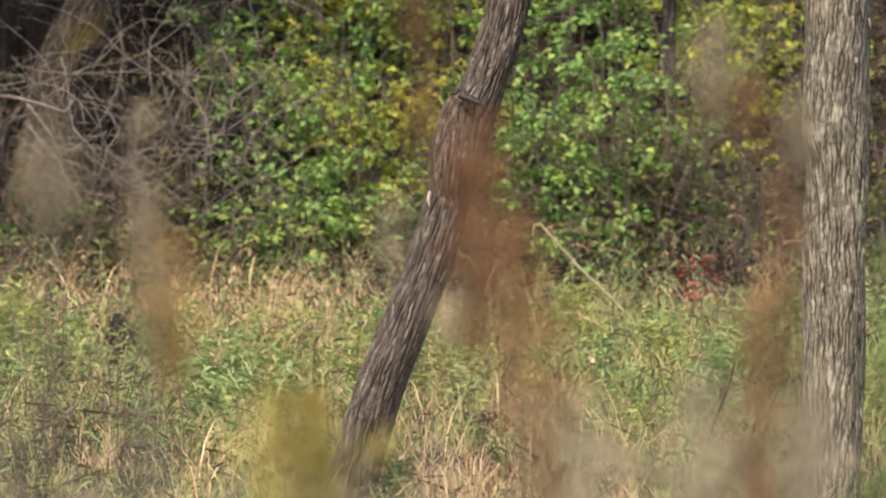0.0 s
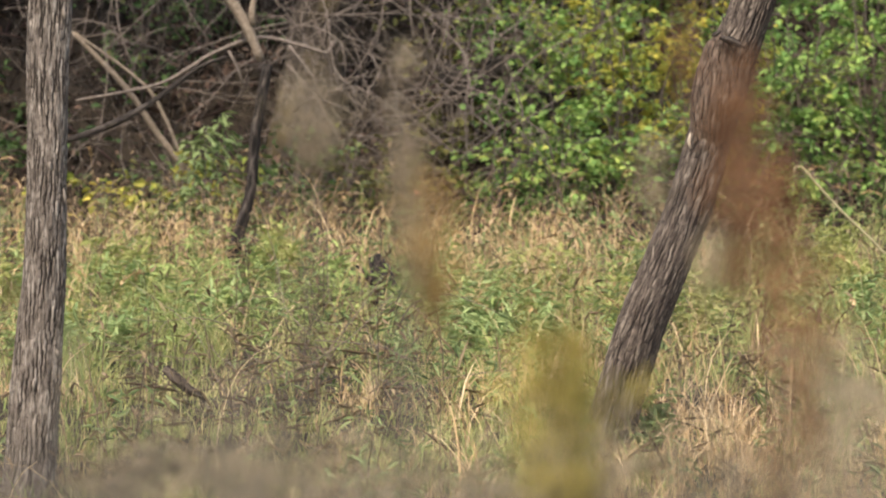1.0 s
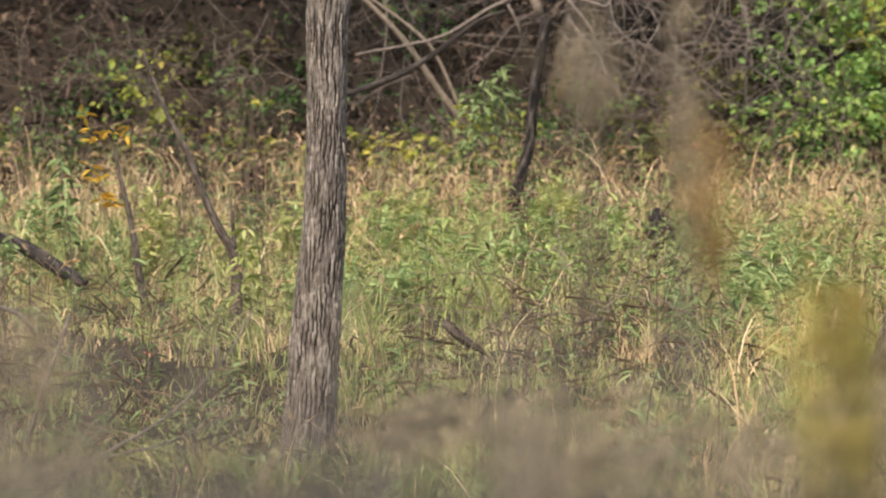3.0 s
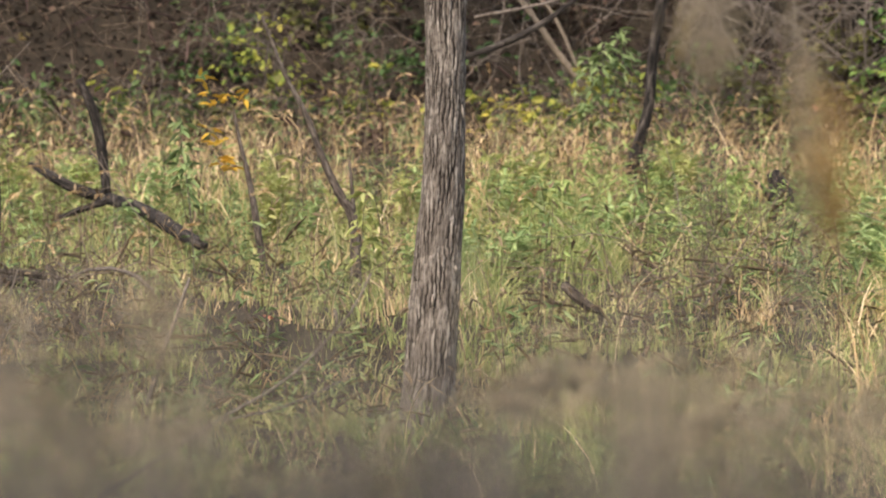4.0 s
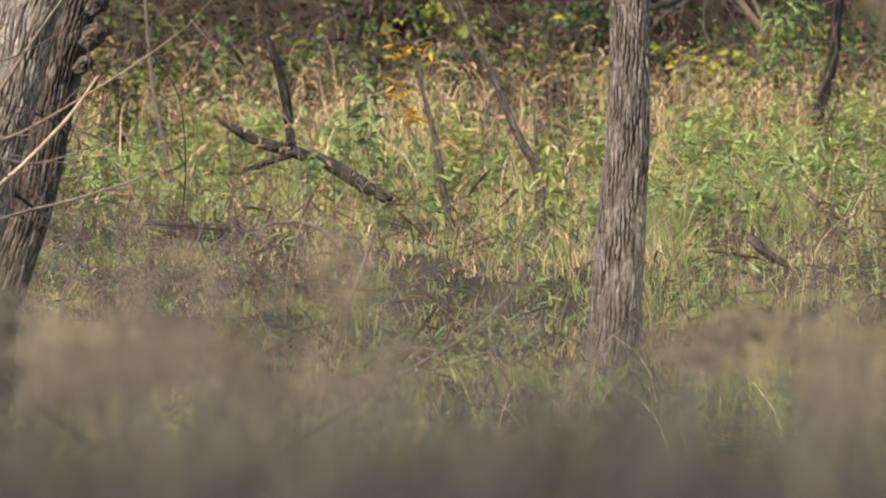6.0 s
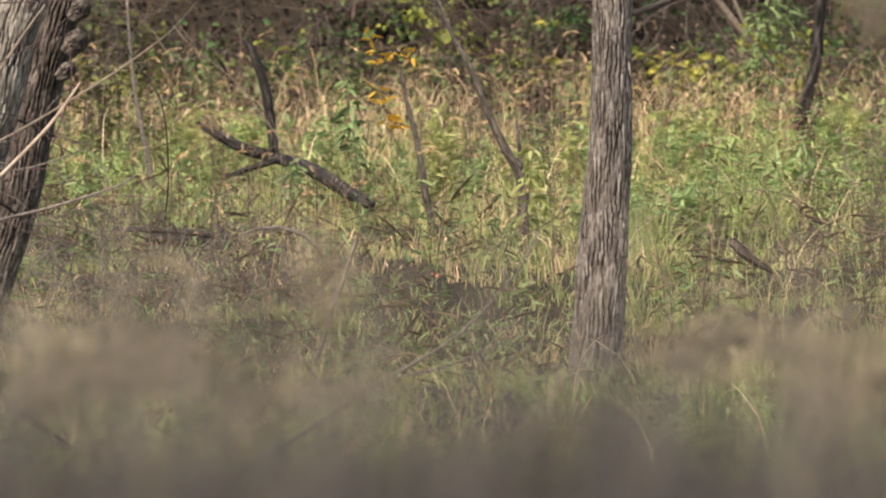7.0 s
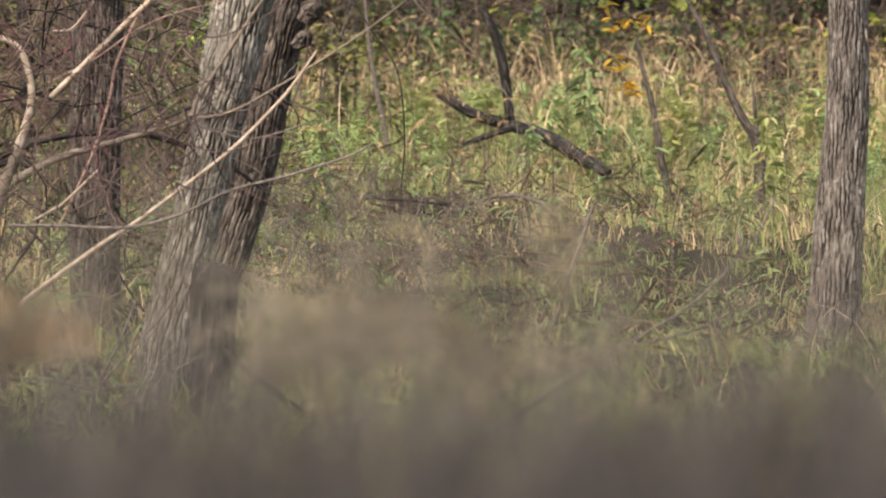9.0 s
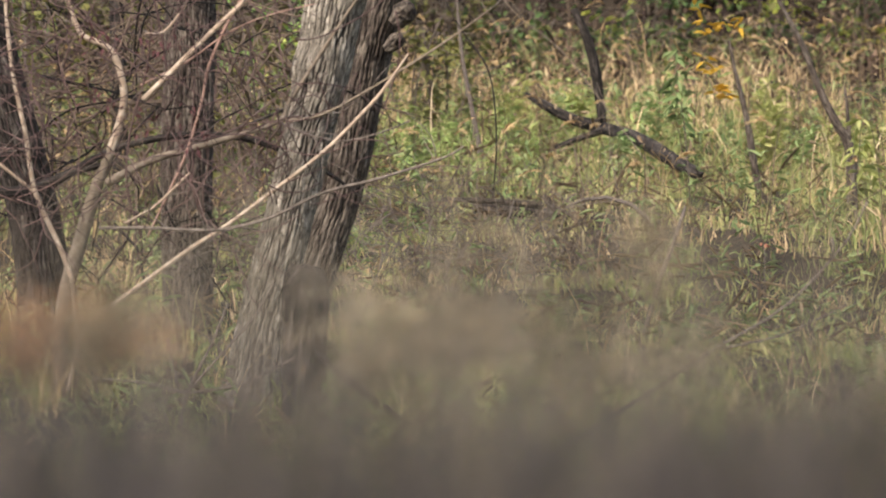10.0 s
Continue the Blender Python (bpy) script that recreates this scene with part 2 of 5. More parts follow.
def plates(u, h, around, wide, tall, seed):
    """Bark over a trunk unrolled to u (round it, 0 to 1) and h (along it, in metres): wandering furrows that pinch and
    fade, with short cracks across the ridges. For each point: how proud it stands, 0 to 1, and a random number of its plate."""
    cols = max(4, int(round(around / wide)))

    def chance(c, k):
        q = np.sin((c % cols) * 127.1 + k * 74.7 + seed * 1.7) * 43758.5453
        return q - np.floor(q)

    gu = u * cols + 0.5 * np.sin(h * 2.3 + seed)
    out, which = np.full(u.shape, 1.0), np.zeros(u.shape)
    for dc in (-1, 0, 1, 2):
        c = np.floor(gu) + dc
        x = c + 0.25 * np.sin(h * (6 + 8 * chance(c, 1)) + 6.28 * chance(c, 2)) + 0.15 * np.sin(h * (24 + 20 * chance(c, 3)) + 6.28 * chance(c, 4)) \
            + 0.07 * np.sin(h * (75 + 50 * chance(c, 5)))
        deep = np.clip(0.72 + 0.5 * np.sin(h * (11 + 9 * chance(c, 6)) + 6.28 * chance(c, 7)), 0.12, 1)
        out = np.minimum(out, 1 - deep * np.clip(1.25 - np.abs(gu - x) / 0.27, 0, 1))
        left = gu >= x
        which = np.where(left, chance(c, 8) + np.floor(h / (tall * (0.6 + chance(c, 9))) + 5 * chance(c, 10)) * 0.377, which)
        step = (h / (tall * (0.6 + chance(c, 9))) + 5 * chance(c, 10)) % 1.0
        across = np.clip(1.0 - np.minimum(step, 1 - step) * tall / 0.007, 0, 1) * 0.55
        out = np.minimum(out, np.where(np.abs(gu - x - 0.5) < 0.5, 1 - across, 1))
    return np.clip(out, 0, 1), which % 1.0


def tube(points, radii, seg=6, step=0.15, bark=0.0, knots=(), seed=0, plate=(0.026, 0.09)):
    """A limb along a line. bark: the depth of its furrows; knots: (share of the length, angle, size, height)."""
    p, r = spline(points, radii, step)
    d = np.gradient(p, axis=0)
    d /= np.linalg.norm(d, axis=1)[:, None] + 1e-9
    u = np.cross(d[0], (0.31, 0.2, 0.93) if abs(d[0][2]) < 0.8 else (1, 0.1, 0))
    frames = []
    for k in range(len(p)):
        u = u - d[k] * (u @ d[k])
        u /= np.linalg.norm(u)
        frames.append((u, np.cross(d[k], u)))
    a = np.arange(seg) * 2 * np.pi / seg
    along = np.concatenate([[0], np.cumsum(np.linalg.norm(np.diff(p, axis=0), axis=1))])
    rr = np.repeat(r[:, None], seg, 1)
    edge, which = np.ones(rr.shape), np.full(rr.shape, 0.5)
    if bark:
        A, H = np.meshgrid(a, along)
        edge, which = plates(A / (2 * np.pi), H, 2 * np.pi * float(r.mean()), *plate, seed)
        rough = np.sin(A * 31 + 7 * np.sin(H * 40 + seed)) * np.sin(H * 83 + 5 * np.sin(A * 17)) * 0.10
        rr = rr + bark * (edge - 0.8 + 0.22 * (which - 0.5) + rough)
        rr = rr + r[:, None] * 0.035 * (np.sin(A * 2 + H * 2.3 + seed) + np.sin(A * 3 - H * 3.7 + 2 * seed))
        for share, angle, size, high in knots:
            dd = (H - share * along[-1]) ** 2 + (np.arctan2(np.sin(A - angle), np.cos(A - angle)) * rr) ** 2
            rr = rr + high * np.exp(-dd / size ** 2)
    one, two = np.array([f[0] for f in frames]), np.array([f[1] for f in frames])
    v = np.empty((len(p) + 2, seg, 3))
    v[1:-1] = p[:, None] + rr[..., None] * (np.cos(a)[:, None] * one[:, None] + np.sin(a)[:, None] * two[:, None])
    v[0], v[-1] = p[0] - d[0] * r[0] * 0.15 + (v[1] - p[0]) * 0.05, p[-1] + d[-1] * r[-1] * 0.2 + (v[-2] - p[-1]) * 0.05
    full = np.concatenate([[r[0]], r, [r[-1]]])[:, None]
    LIMB["at"] = np.stack([np.cos(a) * full + seed, np.sin(a) * full, np.broadcast_to(np.concatenate([[0], along, [along[-1]]])[:, None], (len(p) + 2, seg))], -1).reshape(-1, 3)
    LIMB["plate"] = np.stack([np.vstack([q[:1], q, q[-1:]]) for q in (edge, which, 0 * edge)], -1).reshape(-1, 3)
    k, j = np.meshgrid(np.arange(len(p) + 1), np.arange(seg), indexing="ij")
    j2 = (j + 1) % seg
    f = np.stack([k * seg + j, k * seg + j2, (k + 1) * seg + j2, (k + 1) * seg + j], -1).reshape(-1, 4)
    return v.reshape(-1, 3), f


def unit(v):
    return v / (np.linalg.norm(v, axis=-1, keepdims=True) + 1e-9)


def leaves(place, way, length, width, fold=0.25):
    """Pointed, folded leaves: place of the foot, way of the midrib, sizes."""
    n = len(place)
    way = unit(way)
    side = unit(np.cross(way, unit(np.array([0, 0, 1.0]) + rng.normal(0, 0.45, (n, 3)))))
    up = np.cross(side, way)
    length, width = np.broadcast_to(length, n)[:, None], np.broadcast_to(width, n)[:, None]
    mid = place + way * length * 0.35
    far = place + way * length * 0.72 - up * length * 0.06
    lift = up * width * fold
    v = np.stack([place, mid + side * width / 2 + lift, far + side * width * 0.36 + lift, place + way * length - up * length * 0.16,
                  far - side * width * 0.36 + lift, mid - side * width / 2 + lift], 1)
    k = np.arange(n)[:, None] * 6
    f = np.concatenate([k + [0, 1, 2, 3], k + [0, 3, 4, 5]], 0)
    return v.reshape(-1, 3), f


def blades(root, height, width, bend, seg=3, taper=0.94):
    """Grass blades: bent, tapered ribbons."""
    n = len(root)
    th = rng.uniform(0, 2 * np.pi, n)
    to = np.stack([np.cos(th), np.sin(th), 0 * th], 1)
    ph = rng.uniform(0, 2 * np.pi, n)
    side = np.stack([np.cos(ph), np.sin(ph), 0 * ph], 1)
    h, w, b = (np.broadcast_to(q, n)[:, None] for q in (height, width, bend))
    rows = []
    for k in range(seg + 1):
        s = k / seg
        c = root + to * h * b * s ** 2 * 0.8 + np.array([0, 0, 1.0]) * h * (s - 0.55 * b * s ** 2.6)
        ww = w * (1 - taper * s ** 1.6) / 2
        rows += [c - side * ww, c + side * ww]
    v = np.stack(rows, 1)
    m = 2 * (seg + 1)
    k = np.arange(n)[:, None] * m
    f = np.concatenate([k + [2 * q, 2 * q + 1, 2 * q + 3, 2 * q + 2] for q in range(seg)], 0)
    return v.reshape(-1, 3), f


def smooth(a, b, x):
    t = np.clip((x - a) / (b - a), 0, 1)
    return t * t * (3 - 2 * t)


def lumps(x, y, scale, seed=0.0):
    """Cheap rolling noise about 0, about 1 high."""
    x, y = x / scale + seed, y / scale - seed * 0.7
    return (np.sin(x * 1.7 + 1.3 * np.sin(y * 1.1)) + np.sin(y * 2.1 + 1.7 * np.sin(x * 0.9 + 2)) + np.sin((x + y) * 3.1 + 1) * 0.5) / 2.5


def height(x, y):
    """The lie of the land: the bank that the camera stands on, a flat, and the wooded bank behind it."""
    x, y = np.asarray(x, float), np.asarray(y, float)
    near = 2.4 * (1 - smooth(3, 21, y) * 0.55 - smooth(5, 20, y) * 0.45)
    foot = 50.8 + 0.9 * lumps(x, 0 * y, 5.0, 2.0)
    far = np.maximum(0, y - foot)
    rise = 0.72 * far * smooth(0, 2.0, far) * (1 - smooth(9, 40, far)) + 9.5 * smooth(9, 40, far)
    return near + rise + 0.06 * lumps(x, y, 1.6) + 0.10 * lumps(x, y, 5.0, 5.0) * smooth(14, 24, y) + 0.10 * lumps(x, y, 0.9, 7.0) * smooth(20, 26, y) + (0.22 * lumps(x, y, 1.3, 3.0) + 0.13 * lumps(x, y, 0.42, 13.0)) * smooth(0, 3, far)


# ---- ground ----
def ground():
    s = np.linspace(-1, 1, 221)
    xs = 16 * s + 380 * s ** 7
    ys = np.concatenate([np.linspace(-300, -4, 14), np.linspace(-2, 20, 30), np.linspace(20.4, 49, 90), np.linspace(49.15, 57, 55), np.linspace(57.4, 62, 12), np.linspace(64, 110, 20), np.linspace(130, 600, 10)])
    X, Y = np.meshgrid(xs, ys)
    v = np.stack([X, Y, height(X, Y)], -1).reshape(-1, 3)
    n = len(xs)
    k, j = np.meshgrid(np.arange(len(ys) - 1), np.arange(n - 1), indexing="ij")
    a = k * n + j
    f = np.stack([a, a + 1, a + n + 1, a + n], -1).reshape(-1, 4)
    tagged(part("ground", (v, f), SOIL), "dark humus ground rising to a wooded bank", "ground", kind="structure")


ground()


# ---- trees ----
def to_ground(points):
    """A last point straight on, in the ground."""
    (x0, y0, z0), (x1, y1, z1) = points[-2], points[-1]
    z = float(height(x1, y1))
    k = max(0.0, (z1 - z + 0.12) / max(0.05, z0 - z1))
    x, y = x1 + (x1 - x0) * k, y1 + (y1 - y0) * k
    return points + [(x, y, z - 0.12)] if k > 0.05 else points


def tree(points, radii, label, mat=BARK, bark=0.018, knots=(), top=4.0, seed=0, seg=150, plate=(0.026, 0.09), limbs=5, flakes=0):
    """A trunk from the top of its known stretch down to the root, which goes on upwards with limbs."""
    points = to_ground(points)
    a, b = np.array(points[0]), np.array(points[1])
    way = unit(a - b)
    r0 = radii[0]
    ob = thing("tree", (points[-1][0], points[-1][1], points[-1][2] + 0.12), label, "tree", "trees of the creek flat")
    radii = list(radii) + [radii[-1] * 1.25] * (len(points) - len(radii))
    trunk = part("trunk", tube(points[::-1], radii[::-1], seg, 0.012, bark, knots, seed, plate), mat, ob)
    line, rad = spline(points[::-1], radii[::-1], 0.05)
    for k in range(flakes):
        j = int(rng.uniform(0.1, 0.95) * len(line))
        turn = rng.uniform(-2.7, -0.4)
        out = np.array([math.cos(turn), math.sin(turn), 0.0])
        seat = line[j] + out * (rad[j] + bark * 0.35)
        size = rng.uniform(0.04, 0.10)
        part("bark_flake", tube([seat, seat + out * 0.006 - (0, 0, size * 0.5), seat + out * 0.012 - (0, 0, size)], [0.004, rng.uniform(0.008, 0.014), 0.004], 6, 0.03), FLAKE, trunk, "loose pale bark flake")
    up = [tuple(a - way * 0.02), tuple(a + way * top * 0.4 + rng.normal(0, 0.1, 3)), tuple(a + (way * 0.6 + np.array([0, 0, 0.4])) * top)]
    part("upper_trunk", tube(up, [r0 * 0.99, r0 * 0.8, r0 * 0.5], 40, 0.04, bark * 0.6, (), seed, plate), mat, ob)
    for k in range(limbs):
        s = 0.35 + 0.65 * k / limbs
        c = np.array(up[0]) + (np.array(up[2]) - np.array(up[0])) * s
        th = rng.uniform(0, 6.28)
        d = np.array([math.cos(th), math.sin(th), 0.8])
        line = [c, c + d * 0.7, c + d * 1.5 + (0, 0, 0.5), c + d * 2.1 + (0, 0, 1.4)]
        part("limb", tube(line, [r0 * 0.42, r0 * 0.3, r0 * 0.2, r0 * 0.06], 8, 0.15), mat, ob)
    return ob


# straight trunk beside the open flat
tree([(-0.45, 29.30, 3.14), (-0.46, 29.30, 2.88), (-0.47, 29.30, 2.62), (-0.47, 29.30, 2.26), (-0.48, 29.30, 1.93), (-0.50, 29.30, 1.44), (-0.53, 29.30, 1.11), (-0.55, 29.29, 0.78), (-0.58, 29.29, 0.38)], [0.121, 0.121, 0.121, 0.118, 0.118, 0.124, 0.131, 0.141, 0.144],
     "straight grey-brown tree with furrowed bark in grass", BARK, 0.013, seed=3, flakes=5)
# leaning trunk with a broken shoulder
lean = tree([(4.10, 31.54, 3.61), (4.03, 31.54, 3.36), (3.96, 31.55, 3.08), (3.87, 31.56, 2.80), (3.76, 31.58, 2.53), (3.66, 31.59, 2.16), (3.60, 31.60, 1.94), (3.50, 31.61, 1.59), (3.36, 31.62, 1.23), (3.21, 31.64, 0.87), (3.11, 31.65, 0.55), (3.00, 31.66, 0.15)], [0.128, 0.131, 0.131, 0.131, 0.153, 0.138, 0.142, 0.149, 0.153, 0.153, 0.149, 0.149],
     "leaning dark grey tree with a broken shoulder", BARK_BROWN, 0.014, [(0.66, 3.4, 0.11, 0.07)], seed=11, flakes=3)
stub = part("broken_stub", tube([(3.62, 31.57, 1.95), (3.62, 31.53, 2.12), (3.63, 31.5, 2.3), (3.66, 31.5, 2.48), (3.68, 31.5, 2.62), (3.70, 31.5, 2.70)], [0.07, 0.105, 0.12, 0.118, 0.09, 0.045], 60, 0.012, 0.012, (), 5), ROTTEN, lean, "ragged broken stub of reddish rotten wood")
# solid dark patches, slightly proud: the black inside two rot holes is put in as colour
part("hollow", tube([(3.67, 31.36, 2.7), (3.74, 31.36, 2.68), (3.81, 31.36, 2.65)], [0.012, 0.028, 0.014], 14, 0.015, 0.006, (), 2), BARK_DARK, stub, "small raised dark patch for the shade in a rot hole")
part("hollow", tube([(3.62, 31.38, 2.71), (3.65, 31.38, 2.72), (3.68, 31.38, 2.74)], [0.008, 0.016, 0.008], 12, 0.015, 0.004, (), 4), BARK_DARK, stub, "small raised dark patch for the shade in a rot hole")
part("splinter", tube([(3.75, 31.38, 2.62), (3.71, 31.38, 2.73), (3.69, 31.38, 2.85)], [0.016, 0.011, 0.004], 6, 0.05), BARK_BROWN, stub)
part("scar", tube([(3.50, 31.45, 2.10), (3.49, 31.45, 2.05), (3.50, 31.45, 2.00)], [0.005, 0.011, 0.005], 8, 0.02), CUT, lean, "pale broken bark scar")
# broad trunk with pale flakes
tree([(5.92, 30.43, 3.52), (5.90, 30.43, 3.31), (5.89, 30.44, 2.97), (5.88, 30.44, 2.62), (5.89, 30.44, 2.28), (5.88, 30.44, 1.76), (5.88, 30.44, 1.24), (5.86, 30.44, 0.72), (5.85, 30.44, 0.26)], [0.204, 0.197, 0.201, 0.211, 0.194, 0.190, 0.187, 0.187, 0.194],
     "broad upright tree with pale flaking bark", BARK_PALE, 0.012, [(0.72, 2.0, 0.12, 0.03)], seed=21, plate=(0.029, 0.10), flakes=9)
# twin trunks behind the leafless bush
tree([(-3.62, 27.30, 2.57), (-3.72, 27.29, 2.30), (-3.80, 27.28, 1.93), (-3.89, 27.26, 1.59), (-4.04, 27.24, 1.01), (-4.15, 27.22, 0.58), (-4.23, 27.21, 0.21)], [0.160, 0.157, 0.142, 0.132, 0.135, 0.144, 0.160],
     "leaning tree with weathered pale grey bark", BARK_GREY, 0.016, [(0.75, 2.2, 0.1, 0.04)], seed=31, top=4)
knotted = tree([(-3.57, 28.51, 2.51), (-3.65, 28.50, 2.22), (-3.75, 28.49, 1.79), (-3.88, 28.47, 1.20), (-4.02, 28.46, 0.81), (-4.11, 28.44, 0.52), (-4.20, 28.43, 0.03)], [0.153, 0.150, 0.138, 0.132, 0.138, 0.141, 0.153],
     "leaning dark tree with knotted furrowed bark", BARK_BROWN, 0.018, [(0.8, 1.5, 0.12, 0.05), (0.55, 2.5, 0.1, 0.03)], seed=41, top=4)
for c, r in (((-3.47, 28.28, 2.16), 0.07), ((-3.52, 28.26, 2.0), 0.05), ((-3.44, 28.3, 2.34), 0.06)):
    part("burl", tube([(c[0] - 0.06, c[1], c[2] - r), c, (c[0] + 0.02, c[1] - 0.05, c[2] + r * 0.6)], [r * 0.6, r, r * 0.5], 28, 0.012, 0.008, (), 9), BARK_BROWN, knotted, "rough dark burl")
tree([(-5.06, 30.58, 2.42), (-5.07, 30.58, 2.11), (-5.10, 30.58, 1.59), (-5.12, 30.57, 1.07), (-5.14, 30.57, 0.55), (-5.16, 30.57, 0.02), (-5.18, 30.56, -0.33)], [0.152, 0.152, 0.152, 0.152, 0.156, 0.159, 0.166],
     "upright shaded tree behind leafless bush branches", BARK_BROWN, 0.015, seed=51)
tree([(-6.14, 28.85, 2.51), (-6.05, 28.87, 2.24), (-5.90, 28.90, 1.64), (-5.79, 28.93, 1.14), (-5.73, 28.94, 0.64), (-5.73, 28.94, 0.18), (-5.74, 28.94, -0.16)], [0.138, 0.138, 0.148, 0.151, 0.155, 0.158, 0.165],
     "leaning dark tree behind leafless bush branches", BARK_DARK, 0.016, seed=61)
tree([(2.54, 52.4, 3.71), (2.34, 52.4, 2.84), (2.13, 52.4, 2.37), (1.98, 52.4, 1.96), (1.92, 52.4, 1.58)], [0.27, 0.28, 0.28, 0.29, 0.30],
     "thick mossy leaning tree on the bank", BARK_MOSSY, 0.03, seed=71, top=5)
for pts, rad in (([(-6.30, 43.55, 1.59), (-6.31, 43.55, 1.20), (-6.33, 43.54, 0.70), (-6.35, 43.54, 0.01)], [0.049, 0.049, 0.052, 0.054]), ([(8.19, 51.35, 3.08), (8.18, 51.35, 2.61), (8.19, 51.35, 1.98), (8.20, 51.35, 1.34)], [0.070, 0.070, 0.064, 0.070]),
                 ([(-7.11, 39.36, 1.85), (-7.12, 39.36, 1.31), (-7.12, 39.36, 0.69), (-7.13, 39.36, 0.10)], [0.058, 0.060, 0.062, 0.067])):
    tree(pts, rad, "slender dark young tree among brush", BARK_DARK, 0.006, seed=81, seg=24, limbs=3, top=3)


# ---- dead wood ----
def dead(name, label, limbs, mat, category="branch", bark=0.0, seg=10, grounded=False, step=0.08, mats=None):
    """A dead branch, snag or log: one part a limb."""
    first = [tuple(q) for q in limbs[0][1]]
    if grounded:
        first = to_ground(first)
    last = first[-1]
    ob = thing(name, (last[0], last[1], float(height(last[0], last[1]))), label, category)
    for k, (piece, pts, rad) in enumerate(limbs):
        pts = first if k == 0 else pts
        part(piece, tube(pts, rad, seg, step, bark, (), k * 3 + 5), (mats or {}).get(piece, mat), ob)
    return ob


dead("snag", "black snag with a tan broken top in straw grass", [("trunk", [(1.23, 44.98, 1.91), (1.17, 44.98, 1.58), (1.11, 44.99, 1.23), (1.08, 44.99, 0.83), (1.01, 44.99, 0.55), (0.94, 44.99, 0.30), (0.88, 44.99, 0.10)], [0.046, 0.048, 0.050, 0.052, 0.054, 0.066, 0.066]), ("broken_top", [(0.61, 45.3, 2.95), (0.76, 45.3, 2.7), (0.89, 45.3, 2.5), (1.04, 45.3, 2.25), (1.18, 45.3, 1.93)], [0.044, 0.046, 0.048, 0.050, 0.036]), ("spur", [(1.11, 45.29, 2.25), (1.10, 45.29, 2.37), (1.13, 45.29, 2.53)], [0.035, 0.030, 0.020])], BARK_DARK, "dead tree", 0.008, 20, True, mats={"broken_top": TANWOOD, "spur": TANWOOD})
dead("fallen_branch", "long arching grey branch over the brush", [("limb", [(1.84, 45.46, 2.09), (1.78, 45.47, 1.99), (1.54, 45.47, 2.06), (1.16, 45.49, 2.13), (0.75, 45.49, 1.99), (0.51, 45.50, 1.84), (0.21, 45.50, 1.70), (-0.48, 45.50, 1.57)], [0.013, 0.015, 0.018, 0.020, 0.018, 0.018, 0.015, 0.010]), ("twig", [(1.43, 45.38, 2.06), (1.55, 45.37, 1.91), (1.64, 45.37, 1.79), (1.71, 45.37, 1.58)], [0.015, 0.015, 0.013, 0.010]), ("twig", [(0.89, 45.39, 2.02), (0.97, 45.39, 1.86), (1.02, 45.39, 1.71)], [0.013, 0.013, 0.010])], DEADWOOD, "branch")
dead("leaning_pole", "tan bare pole leaning on the bank", [("pole", [(-0.56, 50.60, 1.98), (-0.04, 50.60, 1.43), (0.30, 50.60, 0.93), (0.64, 50.60, 0.50)], [0.022, 0.033, 0.039, 0.045]), ("fork", [(-0.53, 50.40, 1.98), (0.00, 50.40, 1.59), (0.26, 50.40, 1.32), (0.51, 50.40, 0.76)], [0.013, 0.016, 0.018, 0.016])], TANWOOD, "branch", 0.003, 10, True)
dead("dark_branch", "dark broken branch with a pale break", [("limb", [(-0.60, 45.00, 1.23), (-0.35, 45.00, 1.31), (-0.14, 45.00, 1.39), (0.20, 45.00, 1.58), (0.61, 45.00, 1.88), (0.86, 44.99, 1.98)], [0.025, 0.030, 0.033, 0.025, 0.020, 0.013]), ("break", [(-0.21, 44.95, 1.37), (-0.14, 44.95, 1.40), (-0.06, 44.95, 1.43)], [0.018, 0.025, 0.018])], BARK_DARK, "branch")
dead("charred_stump", "black rotten stump low in the grass", [("stump", [(2.04, 42.15, 0.44), (2.09, 42.15, 0.31), (2.14, 42.15, 0.14), (2.18, 42.14, -0.03)], [0.052, 0.089, 0.112, 0.131]), ("root", [(1.89, 42.36, 0.34), (1.96, 42.35, 0.30), (2.01, 42.35, 0.23), (2.09, 42.35, 0.10)], [0.009, 0.019, 0.028, 0.042])], BARK_DARK, "stump", 0.007, 18)
dead("broken_stick", "short dark broken stick in grass", [("limb", [(0.23, 34.00, 0.38), (0.30, 34.00, 0.31), (0.39, 34.00, 0.23), (0.50, 34.00, 0.17)], [0.032, 0.039, 0.035, 0.018]), ("twig", [(0.43, 34.00, 0.20), (0.58, 34.00, 0.11), (0.73, 33.99, 0.00)], [0.014, 0.012, 0.008])], BARK_BROWN, "branch", 0.004)
dead("fallen_log", "grey fallen log with a black upright branch in grass", [("trunk", [(-4.06, 41.00, 0.65), (-3.88, 40.88, 0.56), (-3.67, 40.77, 0.46), (-3.41, 40.66, 0.39), (-3.06, 39.68, 0.39), (-2.77, 38.70, 0.35), (-2.45, 37.72, 0.29)], [0.018, 0.038, 0.045, 0.051, 0.056, 0.056, 0.047]), ("branch", [(-3.79, 40.52, 0.25), (-3.61, 40.54, 0.31), (-3.38, 40.56, 0.38)], [0.018, 0.025, 0.030]), ("upright_branch", [(-3.61, 40.64, 1.36), (-3.50, 40.65, 1.09), (-3.44, 40.65, 0.77), (-3.40, 40.66, 0.39)], [0.027, 0.041, 0.041, 0.039])], BARK_DARK, "log", 0.006, 18, mats={"upright_branch": BARK_DARK})
